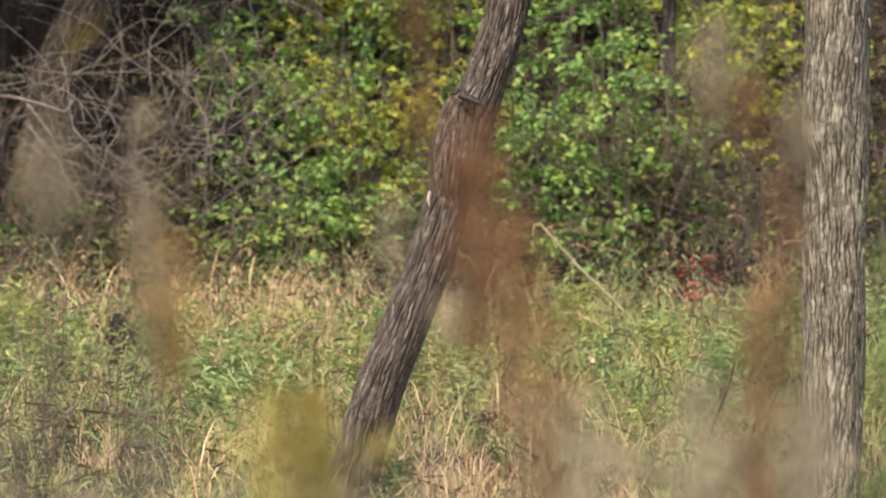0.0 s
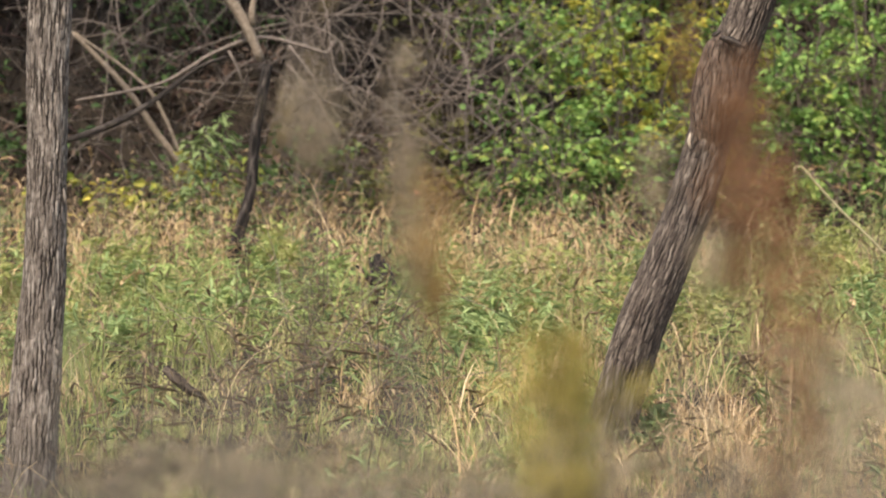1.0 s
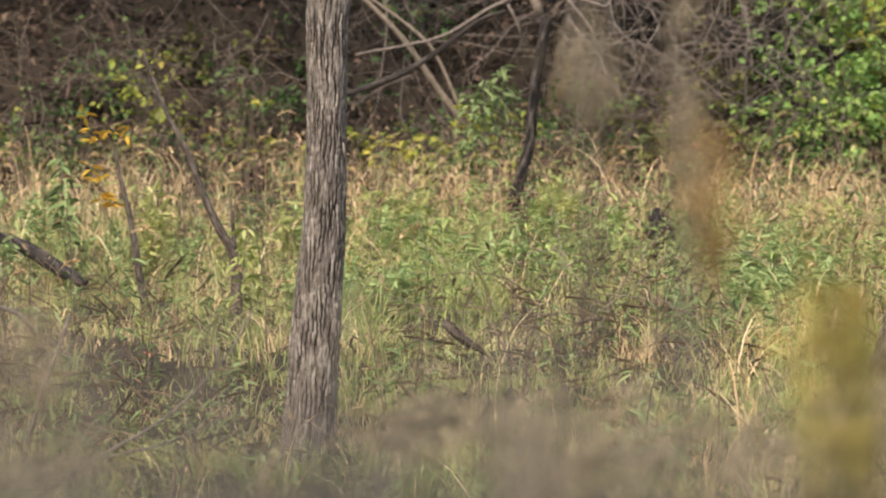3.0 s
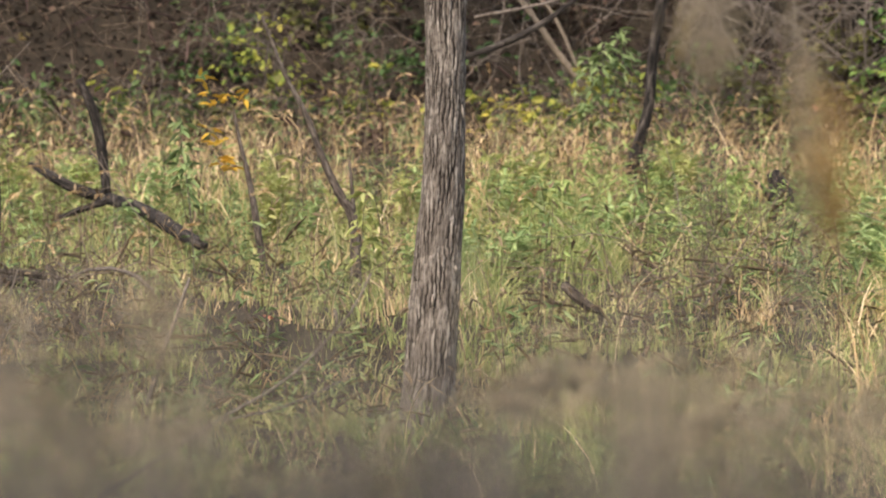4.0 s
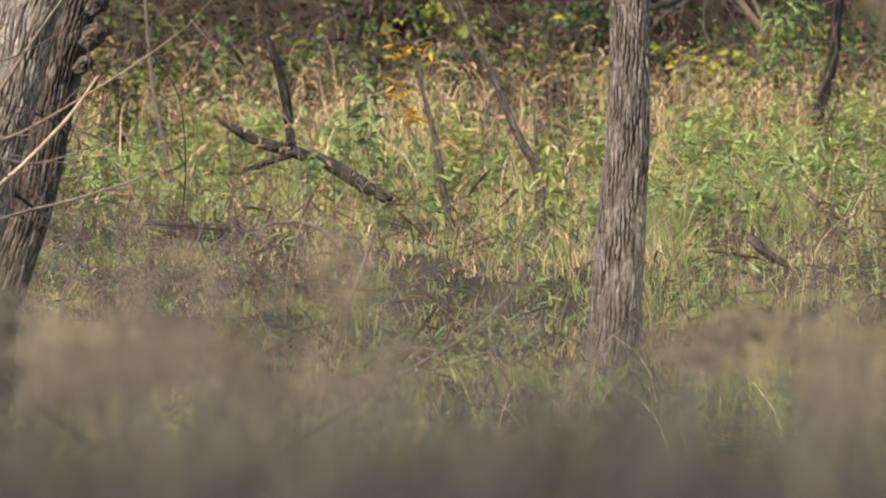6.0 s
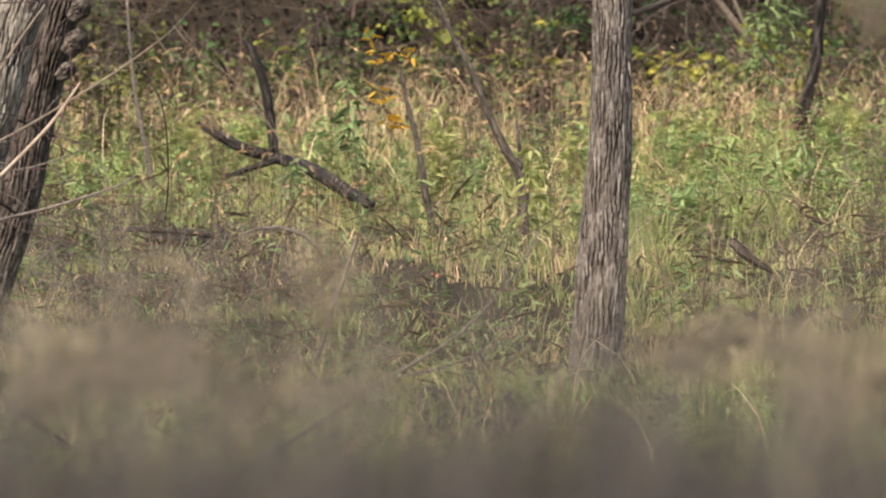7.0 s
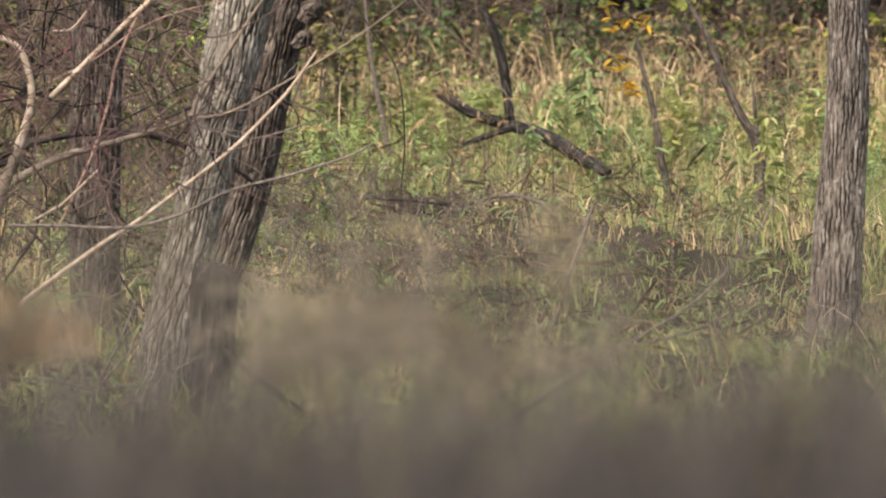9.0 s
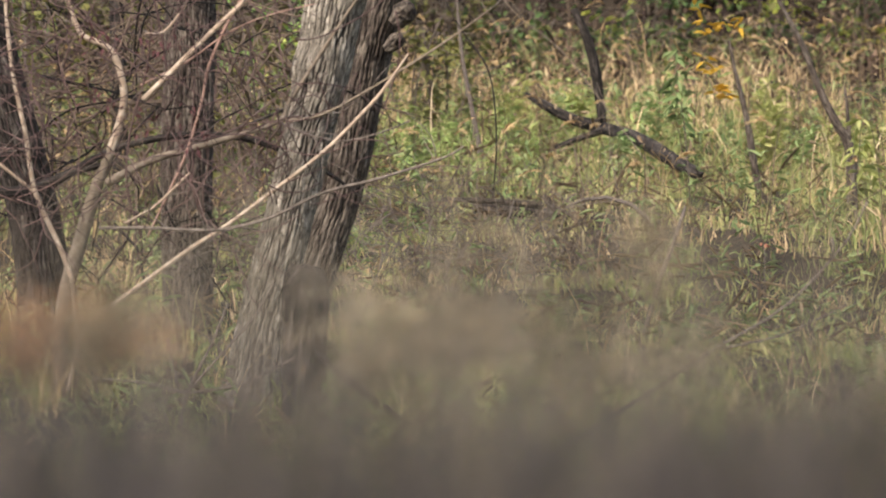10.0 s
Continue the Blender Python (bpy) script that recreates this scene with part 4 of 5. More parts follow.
GREEN, YELLOW, OLIVE = "leafy green shrub on the leaf-strewn bank", "shrub with yellowing autumn leaves on the bank", "half-bare olive shrub on the dark bank"
for x, y, tall, wide, count, leaf, label in (
        # right of the leaning tree
        (6.8, 50.9, 2.7, 0.6, 2000, LEAF, GREEN), (7.5, 50.7, 2.7, 0.7, 2400, LEAF, GREEN), (8.2, 51.0, 2.6, 0.7, 2000, LEAF, GREEN),
        (6.9, 50.1, 1.25, 0.55, 900, LEAF, GREEN), (8.9, 51.6, 3.2, 0.8, 1600, LEAF_YELLOW, YELLOW),
        (8.5, 52.4, 2.4, 0.9, 1300, LEAF_YELLOW, YELLOW), (9.6, 51.4, 3.0, 0.8, 900, LEAF_OLIVE, OLIVE), (8.8, 50.4, 1.5, 0.7, 160, LEAF_OLIVE, OLIVE),
        (9.5, 50.2, 1.4, 0.7, 160, LEAF_OLIVE, OLIVE), (10.4, 50.8, 2.4, 0.9, 900, LEAF_OLIVE, OLIVE), (6.2, 50.8, 1.7, 0.5, 600, LEAF_OLIVE, OLIVE),
        (7.2, 52.2, 2.2, 1.0, 1500, LEAF, GREEN), (6.1, 51.8, 2.2, 0.8, 1200, LEAF_YELLOW, YELLOW), (10.0, 52.6, 2.4, 1.0, 1200, LEAF_YELLOW, YELLOW),
        (7.9, 53.4, 1.8, 0.9, 1200, LEAF, GREEN), (6.6, 53.2, 1.6, 0.9, 1200, LEAF, GREEN), (9.2, 53.4, 1.8, 0.9, 1200, LEAF_YELLOW, YELLOW),
        (8.3, 51.7, 1.6, 0.8, 1000, LEAF, GREEN), (5.7, 52.4, 1.6, 0.8, 1100, LEAF, GREEN), (4.4, 52.4, 1.6, 0.8, 1100, LEAF_YELLOW, YELLOW), (5.0, 53.8, 1.6, 0.8, 1100, LEAF_YELLOW, YELLOW),
        # left of the leaning tree
        (5.6, 51.3, 2.6, 0.7, 1500, LEAF_YELLOW, YELLOW), (5.1, 51.0, 2.5, 0.7, 1700, LEAF_YELLOW, YELLOW), (4.5, 51.2, 2.6, 0.8, 1700, LEAF, GREEN),
        (3.9, 51.4, 2.7, 0.7, 1100, LEAF, GREEN), (4.8, 50.2, 1.3, 0.55, 1000, LEAF, GREEN), (4.2, 50.0, 1.2, 0.6, 1200, LEAF, GREEN),
        (3.7, 50.1, 1.1, 0.5, 800, LEAF, GREEN), (5.4, 50.2, 1.0, 0.5, 500, LEAF_OLIVE, OLIVE), (3.3, 52.0, 2.4, 0.8, 800, LEAF_OLIVE, OLIVE),
        (4.9, 52.8, 2.0, 1.0, 1200, LEAF, GREEN),
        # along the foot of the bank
        (2.9, 50.0, 0.9, 0.6, 300, LEAF_OLIVE, OLIVE), (2.2, 50.2, 1.0, 0.6, 300, LEAF_OLIVE, OLIVE), (1.6, 50.1, 0.9, 0.45, 420, LEAF_SHADED, GREEN),
        (0.5, 51.0, 0.9, 0.4, 220, LEAF_SHADED, GREEN), (-1.6, 51.9, 1.3, 0.5, 520, LEAF_SHADED, GREEN), (-2.7, 51.8, 1.3, 0.5, 320, LEAF_YELLOW, YELLOW),
        (-2.3, 50.3, 0.6, 0.3, 240, LEAF_SHADED, GREEN), (-3.75, 50.3, 1.0, 0.4, 420, LEAF_SHADED, GREEN), (-4.9, 50.2, 0.8, 0.35, 260, LEAF_SHADED, GREEN), (-3.2, 52.4, 1.0, 0.5, 320, LEAF_SHADED, GREEN),
        (-5.9, 50.6, 1.1, 0.7, 260, LEAF_OLIVE, OLIVE), (-6.9, 50.4, 1.3, 0.8, 420, LEAF_SHADED, GREEN),
        (-5.9, 38.5, 1.9, 0.8, 420, LEAF_OLIVE, OLIVE), (-6.8, 39.5, 2.3, 0.8, 420, LEAF_OLIVE, OLIVE), (-7.6, 38.2, 2.3, 0.8, 420, LEAF_OLIVE, OLIVE),
        (-6.3, 42.0, 2.2, 0.9, 500, LEAF, GREEN), (-7.4, 42.5, 2.4, 0.9, 480, LEAF_OLIVE, OLIVE), (-8.4, 41.5, 2.5, 0.9, 480, LEAF_OLIVE, OLIVE), (-5.2, 43.5, 1.4, 0.7, 420, LEAF_OLIVE, OLIVE),
        (-8.0, 50.0, 1.4, 0.9, 600, LEAF_OLIVE, OLIVE), (-9.2, 50.6, 1.6, 0.9, 600, LEAF_OLIVE, OLIVE), (-10.5, 50.4, 1.6, 1.0, 600, LEAF, GREEN)):
    shrub(x, y, tall, wide, count, leaf, label)
for x, y, tall, wide, count, leaf, label in (
        (4.6, 53.4, 2.6, 0.9, 1500, LEAF_YELLOW, YELLOW), (5.6, 53.6, 2.7, 0.9, 1600, LEAF_YELLOW, YELLOW), (6.6, 54.2, 2.8, 1.0, 1600, LEAF_YELLOW, YELLOW),
        (7.6, 54.0, 2.6, 1.0, 1600, LEAF, GREEN), (8.7, 54.2, 2.8, 1.0, 1600, LEAF_YELLOW, YELLOW), (9.8, 54.0, 2.6, 1.0, 1200, LEAF_YELLOW, YELLOW), (3.6, 53.2, 2.2, 0.7, 700, LEAF, GREEN),
        (0.2, 53.2, 1.6, 0.6, 420, LEAF_SHADED, GREEN), (0.9, 53.6, 1.5, 0.6, 380, LEAF_SHADED, GREEN), (6.0, 53.0, 2.4, 0.6, 900, LEAF_YELLOW, YELLOW)):
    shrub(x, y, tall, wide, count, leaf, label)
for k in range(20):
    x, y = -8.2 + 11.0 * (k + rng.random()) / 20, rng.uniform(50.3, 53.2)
    leaf, label = ((LEAF_SHADED, "low leafy green shoots on the dark bank"), (LEAF_YELLOW, "low shoots with yellowing leaves on the bank"), (LEAF_OLIVE, "low olive shoots on the dark bank"))[int(rng.choice(3, p=(0.6, 0.25, 0.15)))]
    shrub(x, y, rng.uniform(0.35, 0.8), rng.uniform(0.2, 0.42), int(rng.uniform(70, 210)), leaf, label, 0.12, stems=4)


# ---- tall trees added on the bank, crowns out of view, to shade it ----
def shade_tree(x, y, tall, wide, count):
    g = float(height(x, y))
    ob = thing("tree", (x, y, g), "tall tree added to lean over and shade the bank", "tree", "trees on the bank")
    top = np.array([x + rng.normal(0, 0.4), y - 5.0 + rng.normal(0, 0.4), g + tall])
    line = [(x, y, g - 0.2), (x + rng.normal(0, 0.1), y - 1.2, g + tall * 0.5), tuple(top)]
    part("trunk", tube(line, [0.16, 0.13, 0.04], 16, 0.2, 0.012, (), int(abs(x) * 7)), BARK_DARK, ob)
    seats = []
    for k in range(14):
        c = np.array(line[1]) + (top - np.array(line[1])) * rng.uniform(0.05, 0.95)
        th = rng.uniform(0, 6.28)
        d = np.array([math.cos(th), math.sin(th), rng.uniform(0.1, 0.7)]) * wide * rng.uniform(0.5, 1.0)
        part("limb", tube([c, c + d * 0.5, c + d + (0, 0, 0.3)], [0.05, 0.03, 0.01], 6, 0.3), BARK_DARK, ob)
        m = count // 14
        seats.append(c + d * rng.uniform(0.3, 1.1, (m, 1)) + rng.normal(0, 0.38, (m, 3)))
    seats = np.concatenate(seats)
    size = rng.uniform(0.09, 0.17, len(seats))
    tagged(part("crown", leaves(seats, rng.normal(0, 1, seats.shape) * (1, 1, 0.5), size, size * 0.6), LEAF_YELLOW, ob, smooth=False), kind="stuff")


for x, y, tall, wide in ((-11.5, 52.5, 8.5, 2.6), (-7.6, 53.6, 9.0, 2.6), (-3.4, 54.2, 8.5, 2.6), (-0.2, 54.4, 8.5, 2.6), (3.1, 54.6, 8.5, 2.5), (-5.5, 53.9, 8.0, 2.6), (-1.8, 53.6, 7.6, 2.4), (1.5, 54.0, 7.6, 2.2), (6.4, 57.5, 8.5, 2.0), (11.5, 54.2, 8.5, 2.5)):
    shade_tree(x, y, tall, wide, 8000 if x < 5 else 5600)


# ---- tangle of dead branches ----
def brush(label, a, b, count, deep, mat, size=(0.25, 0.6), r=(0.004, 0.012)):
    """Dead branches that lie over one another between two corners."""
    a, b = np.array(a), np.array(b)
    ob = thing("brush_pile", (*((a + b) / 2)[:2], float(height(*((a + b) / 2)[:2]))), label, "brush pile")
    for k in range(count):
        s = rng.random(3)
        p = a + (b - a) * (s[0], 0, s[2]) + np.array([0, s[1] * deep, 0])
        d = unit(rng.normal(0, 1, 3) * (1, 0.5, 0.9))
        line = [p]
        for q in range(4):
            d = unit(d + rng.normal(0, 0.3, 3) - (0, 0, 0.06))
            line.append(line[-1] + d * rng.uniform(*size))
        t = rng.uniform(*r)
        pieces = [tube(line, [t, t * 0.8, t * 0.4], 5, 0.12)]
        for q in (1, 2, 3):
            c = line[q]
            e = unit(d + rng.normal(0, 0.8, 3))
            pieces.append(tube([c, c + e * size[0], c + unit(e + rng.normal(0, 0.3, 3)) * size[0] * 2], [t * 0.6, t * 0.4, t * 0.2], 4, 0.15))
        part("branch", joined(pieces), mat, ob)


brush("pile of grey dead branches below a leaning tree", (1.51, 49.28, 2.58), (3.86, 49.15, 0.7), 120, 2.0, DEADWOOD, (0.2, 0.5), (0.003, 0.010))
brush("grey dead branches caught on the bank", (-0.75, 49.29, 2.46), (1.82, 49.27, 1.02), 40, 2.0, DEADWOOD, (0.2, 0.5), (0.003, 0.009))
brush("dead brown brush under the shrubs", (7.54, 49.23, 1.78), (9.19, 48.94, 0.23), 130, 1.5, BROWN_STEM, (0.2, 0.45), (0.003, 0.008))
brush("thin dead stems along the foot of the bank", (5.86, 49.66, 1.89), (6.86, 49.53, 0.09), 45, 1.5, BROWN_STEM, (0.2, 0.45), (0.003, 0.008))
brush("dead stems among the bank shrubs", (-7.36, 49.45, 1.54), (-1.52, 49.98, 0.40), 90, 1.5, BROWN_STEM, (0.15, 0.4), (0.003, 0.007))
brush("grey twigs on the leaf-strewn bank", (-3.85, 50.45, 2.08), (0.87, 50.59, 0.99), 34, 1.5, TWIG, (0.15, 0.4), (0.002, 0.006))
brush("low grey brush round the twin trees", (-4.74, 28.81, 1.04), (-3.47, 28.99, 0.14), 120, 1.5, TWIG, (0.08, 0.2), (0.0015, 0.004))
brush("low grey twigs beside the twin trees", (-4.25, 30.6, 0.85), (-3.05, 30.6, 0.10), 80, 1.6, TWIG, (0.1, 0.26), (0.002, 0.005))
brush("grey brush behind the leafless bush", (-6.90, 32.27, 2.11), (-4.97, 32.62, 0.05), 190, 5.0, BROWN_STEM, (0.15, 0.4), (0.003, 0.012))
brush("dark bare branches between the shaded trees", (-6.26, 29.34, 2.42), (-4.68, 29.63, 0.75), 40, 1.5, BARK_DARK, (0.15, 0.35), (0.003, 0.011))
brush("dark brown brush at the edge of the flat", (-2.46, 32.91, 0.61), (-0.81, 32.99, 0.00), 40, 1.6, BROWN_STEM, (0.08, 0.2), (0.002, 0.004))
brush("long tan dead stems over the hollow", (0.36, 32.80, 0.69), (1.79, 32.75, 0.02), 34, 1.5, TANWOOD, (0.14, 0.34), (0.003, 0.006))
brush("tan dead stems beside the rotten log", (-4.19, 32.23, 0.70), (-2.46, 32.41, -0.04), 44, 1.5, TANWOOD, (0.12, 0.3), (0.002, 0.004))
brush("brown dead stems in the hollow", (0.07, 33.20, 0.62), (1.74, 33.15, -0.10), 60, 1.4, BROWN_STEM, (0.07, 0.17), (0.0015, 0.004))
brush("brown tangle of dead weeds beside the hollow", (0.79, 35.49, 0.58), (1.82, 35.45, 0.02), 60, 1.2, BROWN_STEM, (0.07, 0.17), (0.0015, 0.004))
brush("brown dead stems beside a rotten log", (-4.24, 32.93, 0.59), (-2.66, 33.09, -0.12), 100, 1.6, BROWN_STEM, (0.08, 0.2), (0.002, 0.004))


# ---- grass and weeds ----
def field(n, y0, y1, half=0.235):
    """Random places in the wedge of the flat that is seen, evenly by area."""
    y = np.sqrt(rng.uniform(y0 ** 2, y1 ** 2, n))
    x = y * rng.uniform(-half, half * 1.05, n)
    return x, y


LOW = [(0.8, 34.6, 0.9, 1.7), (-3.3, 34.2, 0.9, 1.2), (-1.9, 30.5, 1.6, 2.0), (-3.6, 36.5, 2.4, 4.2), (-2.6, 31.5, 2.2, 3.0), (2.2, 37.5, 0.9, 3.0), (0.6, 31.5, 0.9, 2.5), (1.0, 43.5, 0.7, 2.0)]  # trampled spots: x, y, half widths


def bare(x, y):
    """Dark gaps in the grass where last summer's weeds have rotted, 1 at their middle."""
    return np.minimum(1, np.exp(-((x + 1.25) / 0.65) ** 4 - ((y - 46.8) / 2.6) ** 4) + np.exp(-((x - 2.1) / 0.5) ** 4 - ((y - 43.2) / 2.4) ** 4)
                      + np.exp(-((x + 2.9) / 0.85) ** 4 - ((y - 34.2) / 1.5) ** 4) * 0.4 + 0.25 * np.exp(-((x + 1.5) / 0.55) ** 4 - ((y - 34.6) / 1.3) ** 4)
                      + 0.3 * np.exp(-((x - 1.5) / 0.6) ** 4 - ((y - 36.4) / 1.6) ** 4))


def seen_grass():
    # tufts whose blades lean outwards, tall and short, green and dry
    x, y = field(9800, 21, 51.5)
    wet = lumps(x, y, 1.3, 4.0) + 0.6 * lumps(x, y, 0.5, 8.0)
    gold = np.exp(-((x - 1.0) ** 2 / 2 + (y - 46) ** 2 / 6)) + np.exp(-((x - 4.0) ** 2 / 0.6 + (y - 45) ** 2 / 7)) + 0.8 * np.exp(-((x - 3.7) ** 2 / 0.6 + (y - 33) ** 2 / 8))
    band = smooth(34.5, 37.5, y) * (1 - smooth(42.5, 45, y))  # the damp strip along the middle of the flat
    dry = rng.random(len(x)) < np.clip(0.42 - 0.28 * band - 0.5 * wet - 0.3 * smooth(37, 33, y) * smooth(0.05, 0.02, x / y) + 0.33 * smooth(43, 46, y) + 0.8 * gold - 0.55 * smooth(4.8, 5.8, x) * smooth(38, 43, y) - 0.3 * np.exp(-((x + 4.6) / 1.5) ** 2 - ((y - 42) / 4) ** 2) - 0.25 * np.exp(-((x - 0.8) / 1.4) ** 2 - ((y - 40.5) / 3) ** 2), 0.08, 0.92)
    keep = rng.random(len(x)) < np.clip(0.72 + 0.55 * lumps(x, y, 0.8, 1.0) + 0.6 * lumps(x, y, 0.28, 17.0) + 0.4 * smooth(33, 30, y), 0.05, 1) * (1 - 0.4 * smooth(42.5, 46.5, y) - 0.5 * smooth(45.5, 48.5, y)) * (1 - 0.8 * smooth(0.13, 0.155, -x / y)) * (1 - 0.5 * np.exp(-((x + 2.2) / 2.0) ** 2 - ((y - 46.5) / 3.0) ** 2))
    keep &= rng.random(len(x)) > 0.8 * bare(x, y)
    keep &= rng.random(len(x)) > 0.6 * smooth(5.0, 6.0, x) * smooth(45, 47, y)
    size = rng.uniform(0.55, 1.15, len(x)) * (1 + 0.25 * lumps(x, y, 0.7, 12.0))
    for lx, ly, rx, ry in LOW:
        keep &= rng.random(len(x)) > 0.22 * np.exp(-((x - lx) / rx) ** 4 - ((y - ly) / ry) ** 4)
        size *= 1 - 0.4 * np.exp(-((x - lx) / rx) ** 4 - ((y - ly) / ry) ** 4)
    for pick, mat, name, label, hh, bb, per in ((~dry & keep, GRASS, "green_grass", "tall green grass over the flat", (0.22, 0.82), (0.3, 1.35), 18),
                                               (dry & keep, STRAW, "straw_grass", "dry straw-coloured grass over the flat", (0.22, 0.85), (0.35, 1.45), 15)):
        px, py, ps = (np.repeat(q[pick], per) for q in (x, y, size))
        n = len(px)
        px, py = px + rng.normal(0, 0.06, n), py + rng.normal(0, 0.06, n)
        root = np.stack([px, py, height(px, py) - 0.02], 1)
        v = blades(root, rng.uniform(*hh, n) * ps, rng.uniform(0.004, 0.013, n), rng.uniform(*bb, n), 4)
        tagged(part(name, v, mat, None, label, False), category="grass", kind="stuff")
    # coarser grass on the rest of the flat and slope
    x, y = rng.uniform(-28, 28, 42000), rng.uniform(-14, 50, 42000)
    keep = (np.abs(x) > 0.25 * y) | (y < 20.5)
    x, y = x[keep], y[keep]
    root = np.stack([x, y, height(x, y) - 0.02], 1)
    v = blades(root, rng.uniform(0.2, 0.55, len(x)), rng.uniform(0.012, 0.03, len(x)), rng.uniform(0.2, 1.0, len(x)), 3)
    tagged(part("rough_grass", v, GRASS, None, "rough green grass on slope and flat", False), category="grass", kind="stuff")
    # matted dead grass that lies over the ground
    x, y = field(8000, 21, 46)
    seat = np.stack([x, y, height(x, y) + rng.uniform(0.02, 0.22, len(x))], 1)
    way = rng.normal(0, 1, seat.shape) * (1, 1, 0.55)
    L = rng.uniform(0.12, 0.34, len(x))
    tagged(part("matted_grass", leaves(seat, way, L, rng.uniform(0.004, 0.010, len(x))), WITHERED, None, "matted dead grass over the flat", False), category="grass", kind="stuff")
    # short turf and creeping leaves that cover the soil
    x, y = field(34000, 24, 48)
    keep = rng.random(len(x)) > 0.5 * bare(x, y)
    x, y = x[keep], y[keep]
    v = blades(np.stack([x, y, height(x, y) - 0.01], 1), rng.uniform(0.06, 0.22, len(x)), rng.uniform(0.006, 0.014, len(x)), rng.uniform(0.3, 1.3, len(x)), 2)
    tagged(part("turf", v, GRASS, None, "short green turf under the tall grass", False), category="grass", kind="stuff")
    # tall arching dry stems
    x, y = field(2600, 25, 51)
    keep = rng.random(len(x)) < 0.22 + 0.55 * smooth(38, 47, y) - 0.3 * smooth(47, 50, y) + 0.4 * lumps(x, y, 1.5, 9.0) - 0.5 * bare(x, y) - 0.5 * smooth(4.8, 5.8, x) * smooth(42, 45, y)
    x, y = x[keep], y[keep]
    root = np.stack([x, y, height(x, y)], 1)
    v = blades(root, rng.uniform(0.55, 1.15, len(x)), rng.uniform(0.007, 0.015, len(x)), rng.uniform(0.4, 1.4, len(x)), 6)
    tagged(part("arching_grass", v, STRAW, None, "tall arching dry grass stems", False), category="grass", kind="stuff")
    # nodding grass: thin stems that arch over and end in a bristly head
    x, y = field(520, 34, 49)
    keep = rng.random(len(x)) < 0.25 + 0.7 * smooth(0.02, -0.05, x / y) + 0.5 * lumps(x, y, 1.2, 61.0)
    x, y = x[keep], y[keep]
    n, turn = len(x), rng.uniform(0, 2 * np.pi, len(x))
    tall, bow = rng.uniform(0.6, 1.15, n)[:, None], rng.uniform(0.25, 0.55, n)[:, None]
    root, to = np.stack([x, y, height(x, y)], 1), np.stack([np.cos(turn), 0.5 * np.sin(turn), 0 * turn], 1)

    def arch(q):
        return root + to * tall * bow * q ** 3 * 0.75 + np.array([0, 0, 1.0]) * tall * (q - 0.62 * bow * q ** 5)

    rows = []
    for q in np.linspace(0, 1, 9):
        rows += [arch(q) - (0.002, 0, 0), arch(q) + (0.002, 0, 0)]
    k = np.arange(n)[:, None] * 18
    f = np.concatenate([k + [2 * q, 2 * q + 1, 2 * q + 3, 2 * q + 2] for q in range(8)], 0)
    tagged(part("nodding_stems", (np.stack(rows, 1).reshape(-1, 3), f), WITHERED, None, "thin nodding grass stems", False), category="grass", kind="stuff")
    seat = np.concatenate([arch(q) for q in np.linspace(0.80, 1.03, 26)])
    way = np.concatenate([arch(q + 0.02) - arch(q) for q in np.linspace(0.80, 1.03, 26)])
    way = unit(way) + rng.normal(0, 0.3, way.shape)
    tagged(part("nodding_heads", leaves(seat, way, rng.uniform(0.025, 0.05, len(seat)), 0.009), STRAW, None, "bristly nodding tan grass heads", False), category="grass", kind="stuff")
    # drooping dry tufts at the foot of the bank
    x, y = rng.uniform(-9, 10, 900), rng.uniform(45.5, 51.0, 900)
    keep = rng.random(len(x)) < 0.4 + 0.7 * lumps(x, y, 0.8, 31.0) - 0.5 * bare(x, y) - 0.6 * smooth(4.6, 5.6, x) + 0.5 * np.exp(-((x - 4.0) / 0.7) ** 2)
    x, y = np.repeat(x[keep], 4), np.repeat(y[keep], 4)
    x, y = x + rng.normal(0, 0.05, len(x)), y + rng.normal(0, 0.05, len(x))
    v = blades(np.stack([x, y, height(x, y)], 1), rng.uniform(0.45, 0.95, len(x)), rng.uniform(0.006, 0.014, len(x)), rng.uniform(0.7, 1.5, len(x)), 6)
    tagged(part("drooping_grass", v, STRAW, None, "drooping withered grass below the bank", False), category="grass", kind="stuff")
    # brown dead stalks of last summer's weeds
    x, y = field(4600, 26, 51.5)
    keep = rng.random(len(x)) < 0.3 + 0.45 * smooth(36, 48, y) + 0.5 * lumps(x, y, 1.1, 15.0) + 0.6 * np.exp(-((x + 2.2) / 2.4) ** 2 - ((y - 46.5) / 3.5) ** 2)
    x, y = x[keep], y[keep]
    root = np.stack([x, y, height(x, y)], 1)
    tall = rng.uniform(0.4, 1.05, len(x))
    v = blades(root, tall, rng.uniform(0.005, 0.011, len(x)), rng.uniform(0.0, 0.6, len(x)), 3, 0.6)
    tagged(part("dead_stalks", v, BROWN_STEM, None, "brown dead weed stalks standing in the grass", False), category="weeds", kind="stuff")
    m = 3
    s = rng.uniform(0.45, 1.0, (len(x), m, 1))
    seat = (root[:, None, :] + rng.normal(0, 0.035, (len(x), m, 3)) + np.array([0, 0, 1.0]) * tall[:, None, None] * s * 0.9).reshape(-1, 3)
    L = rng.uniform(0.03, 0.10, len(seat))
    tagged(part("withered_leaves", leaves(seat, rng.normal(0, 1, seat.shape) * (1, 1, 0.8) - (0, 0, 0.5), L, L * 0.3), WITHERED, None, "withered brown leaves on dead stalks", False), category="weeds", kind="stuff")
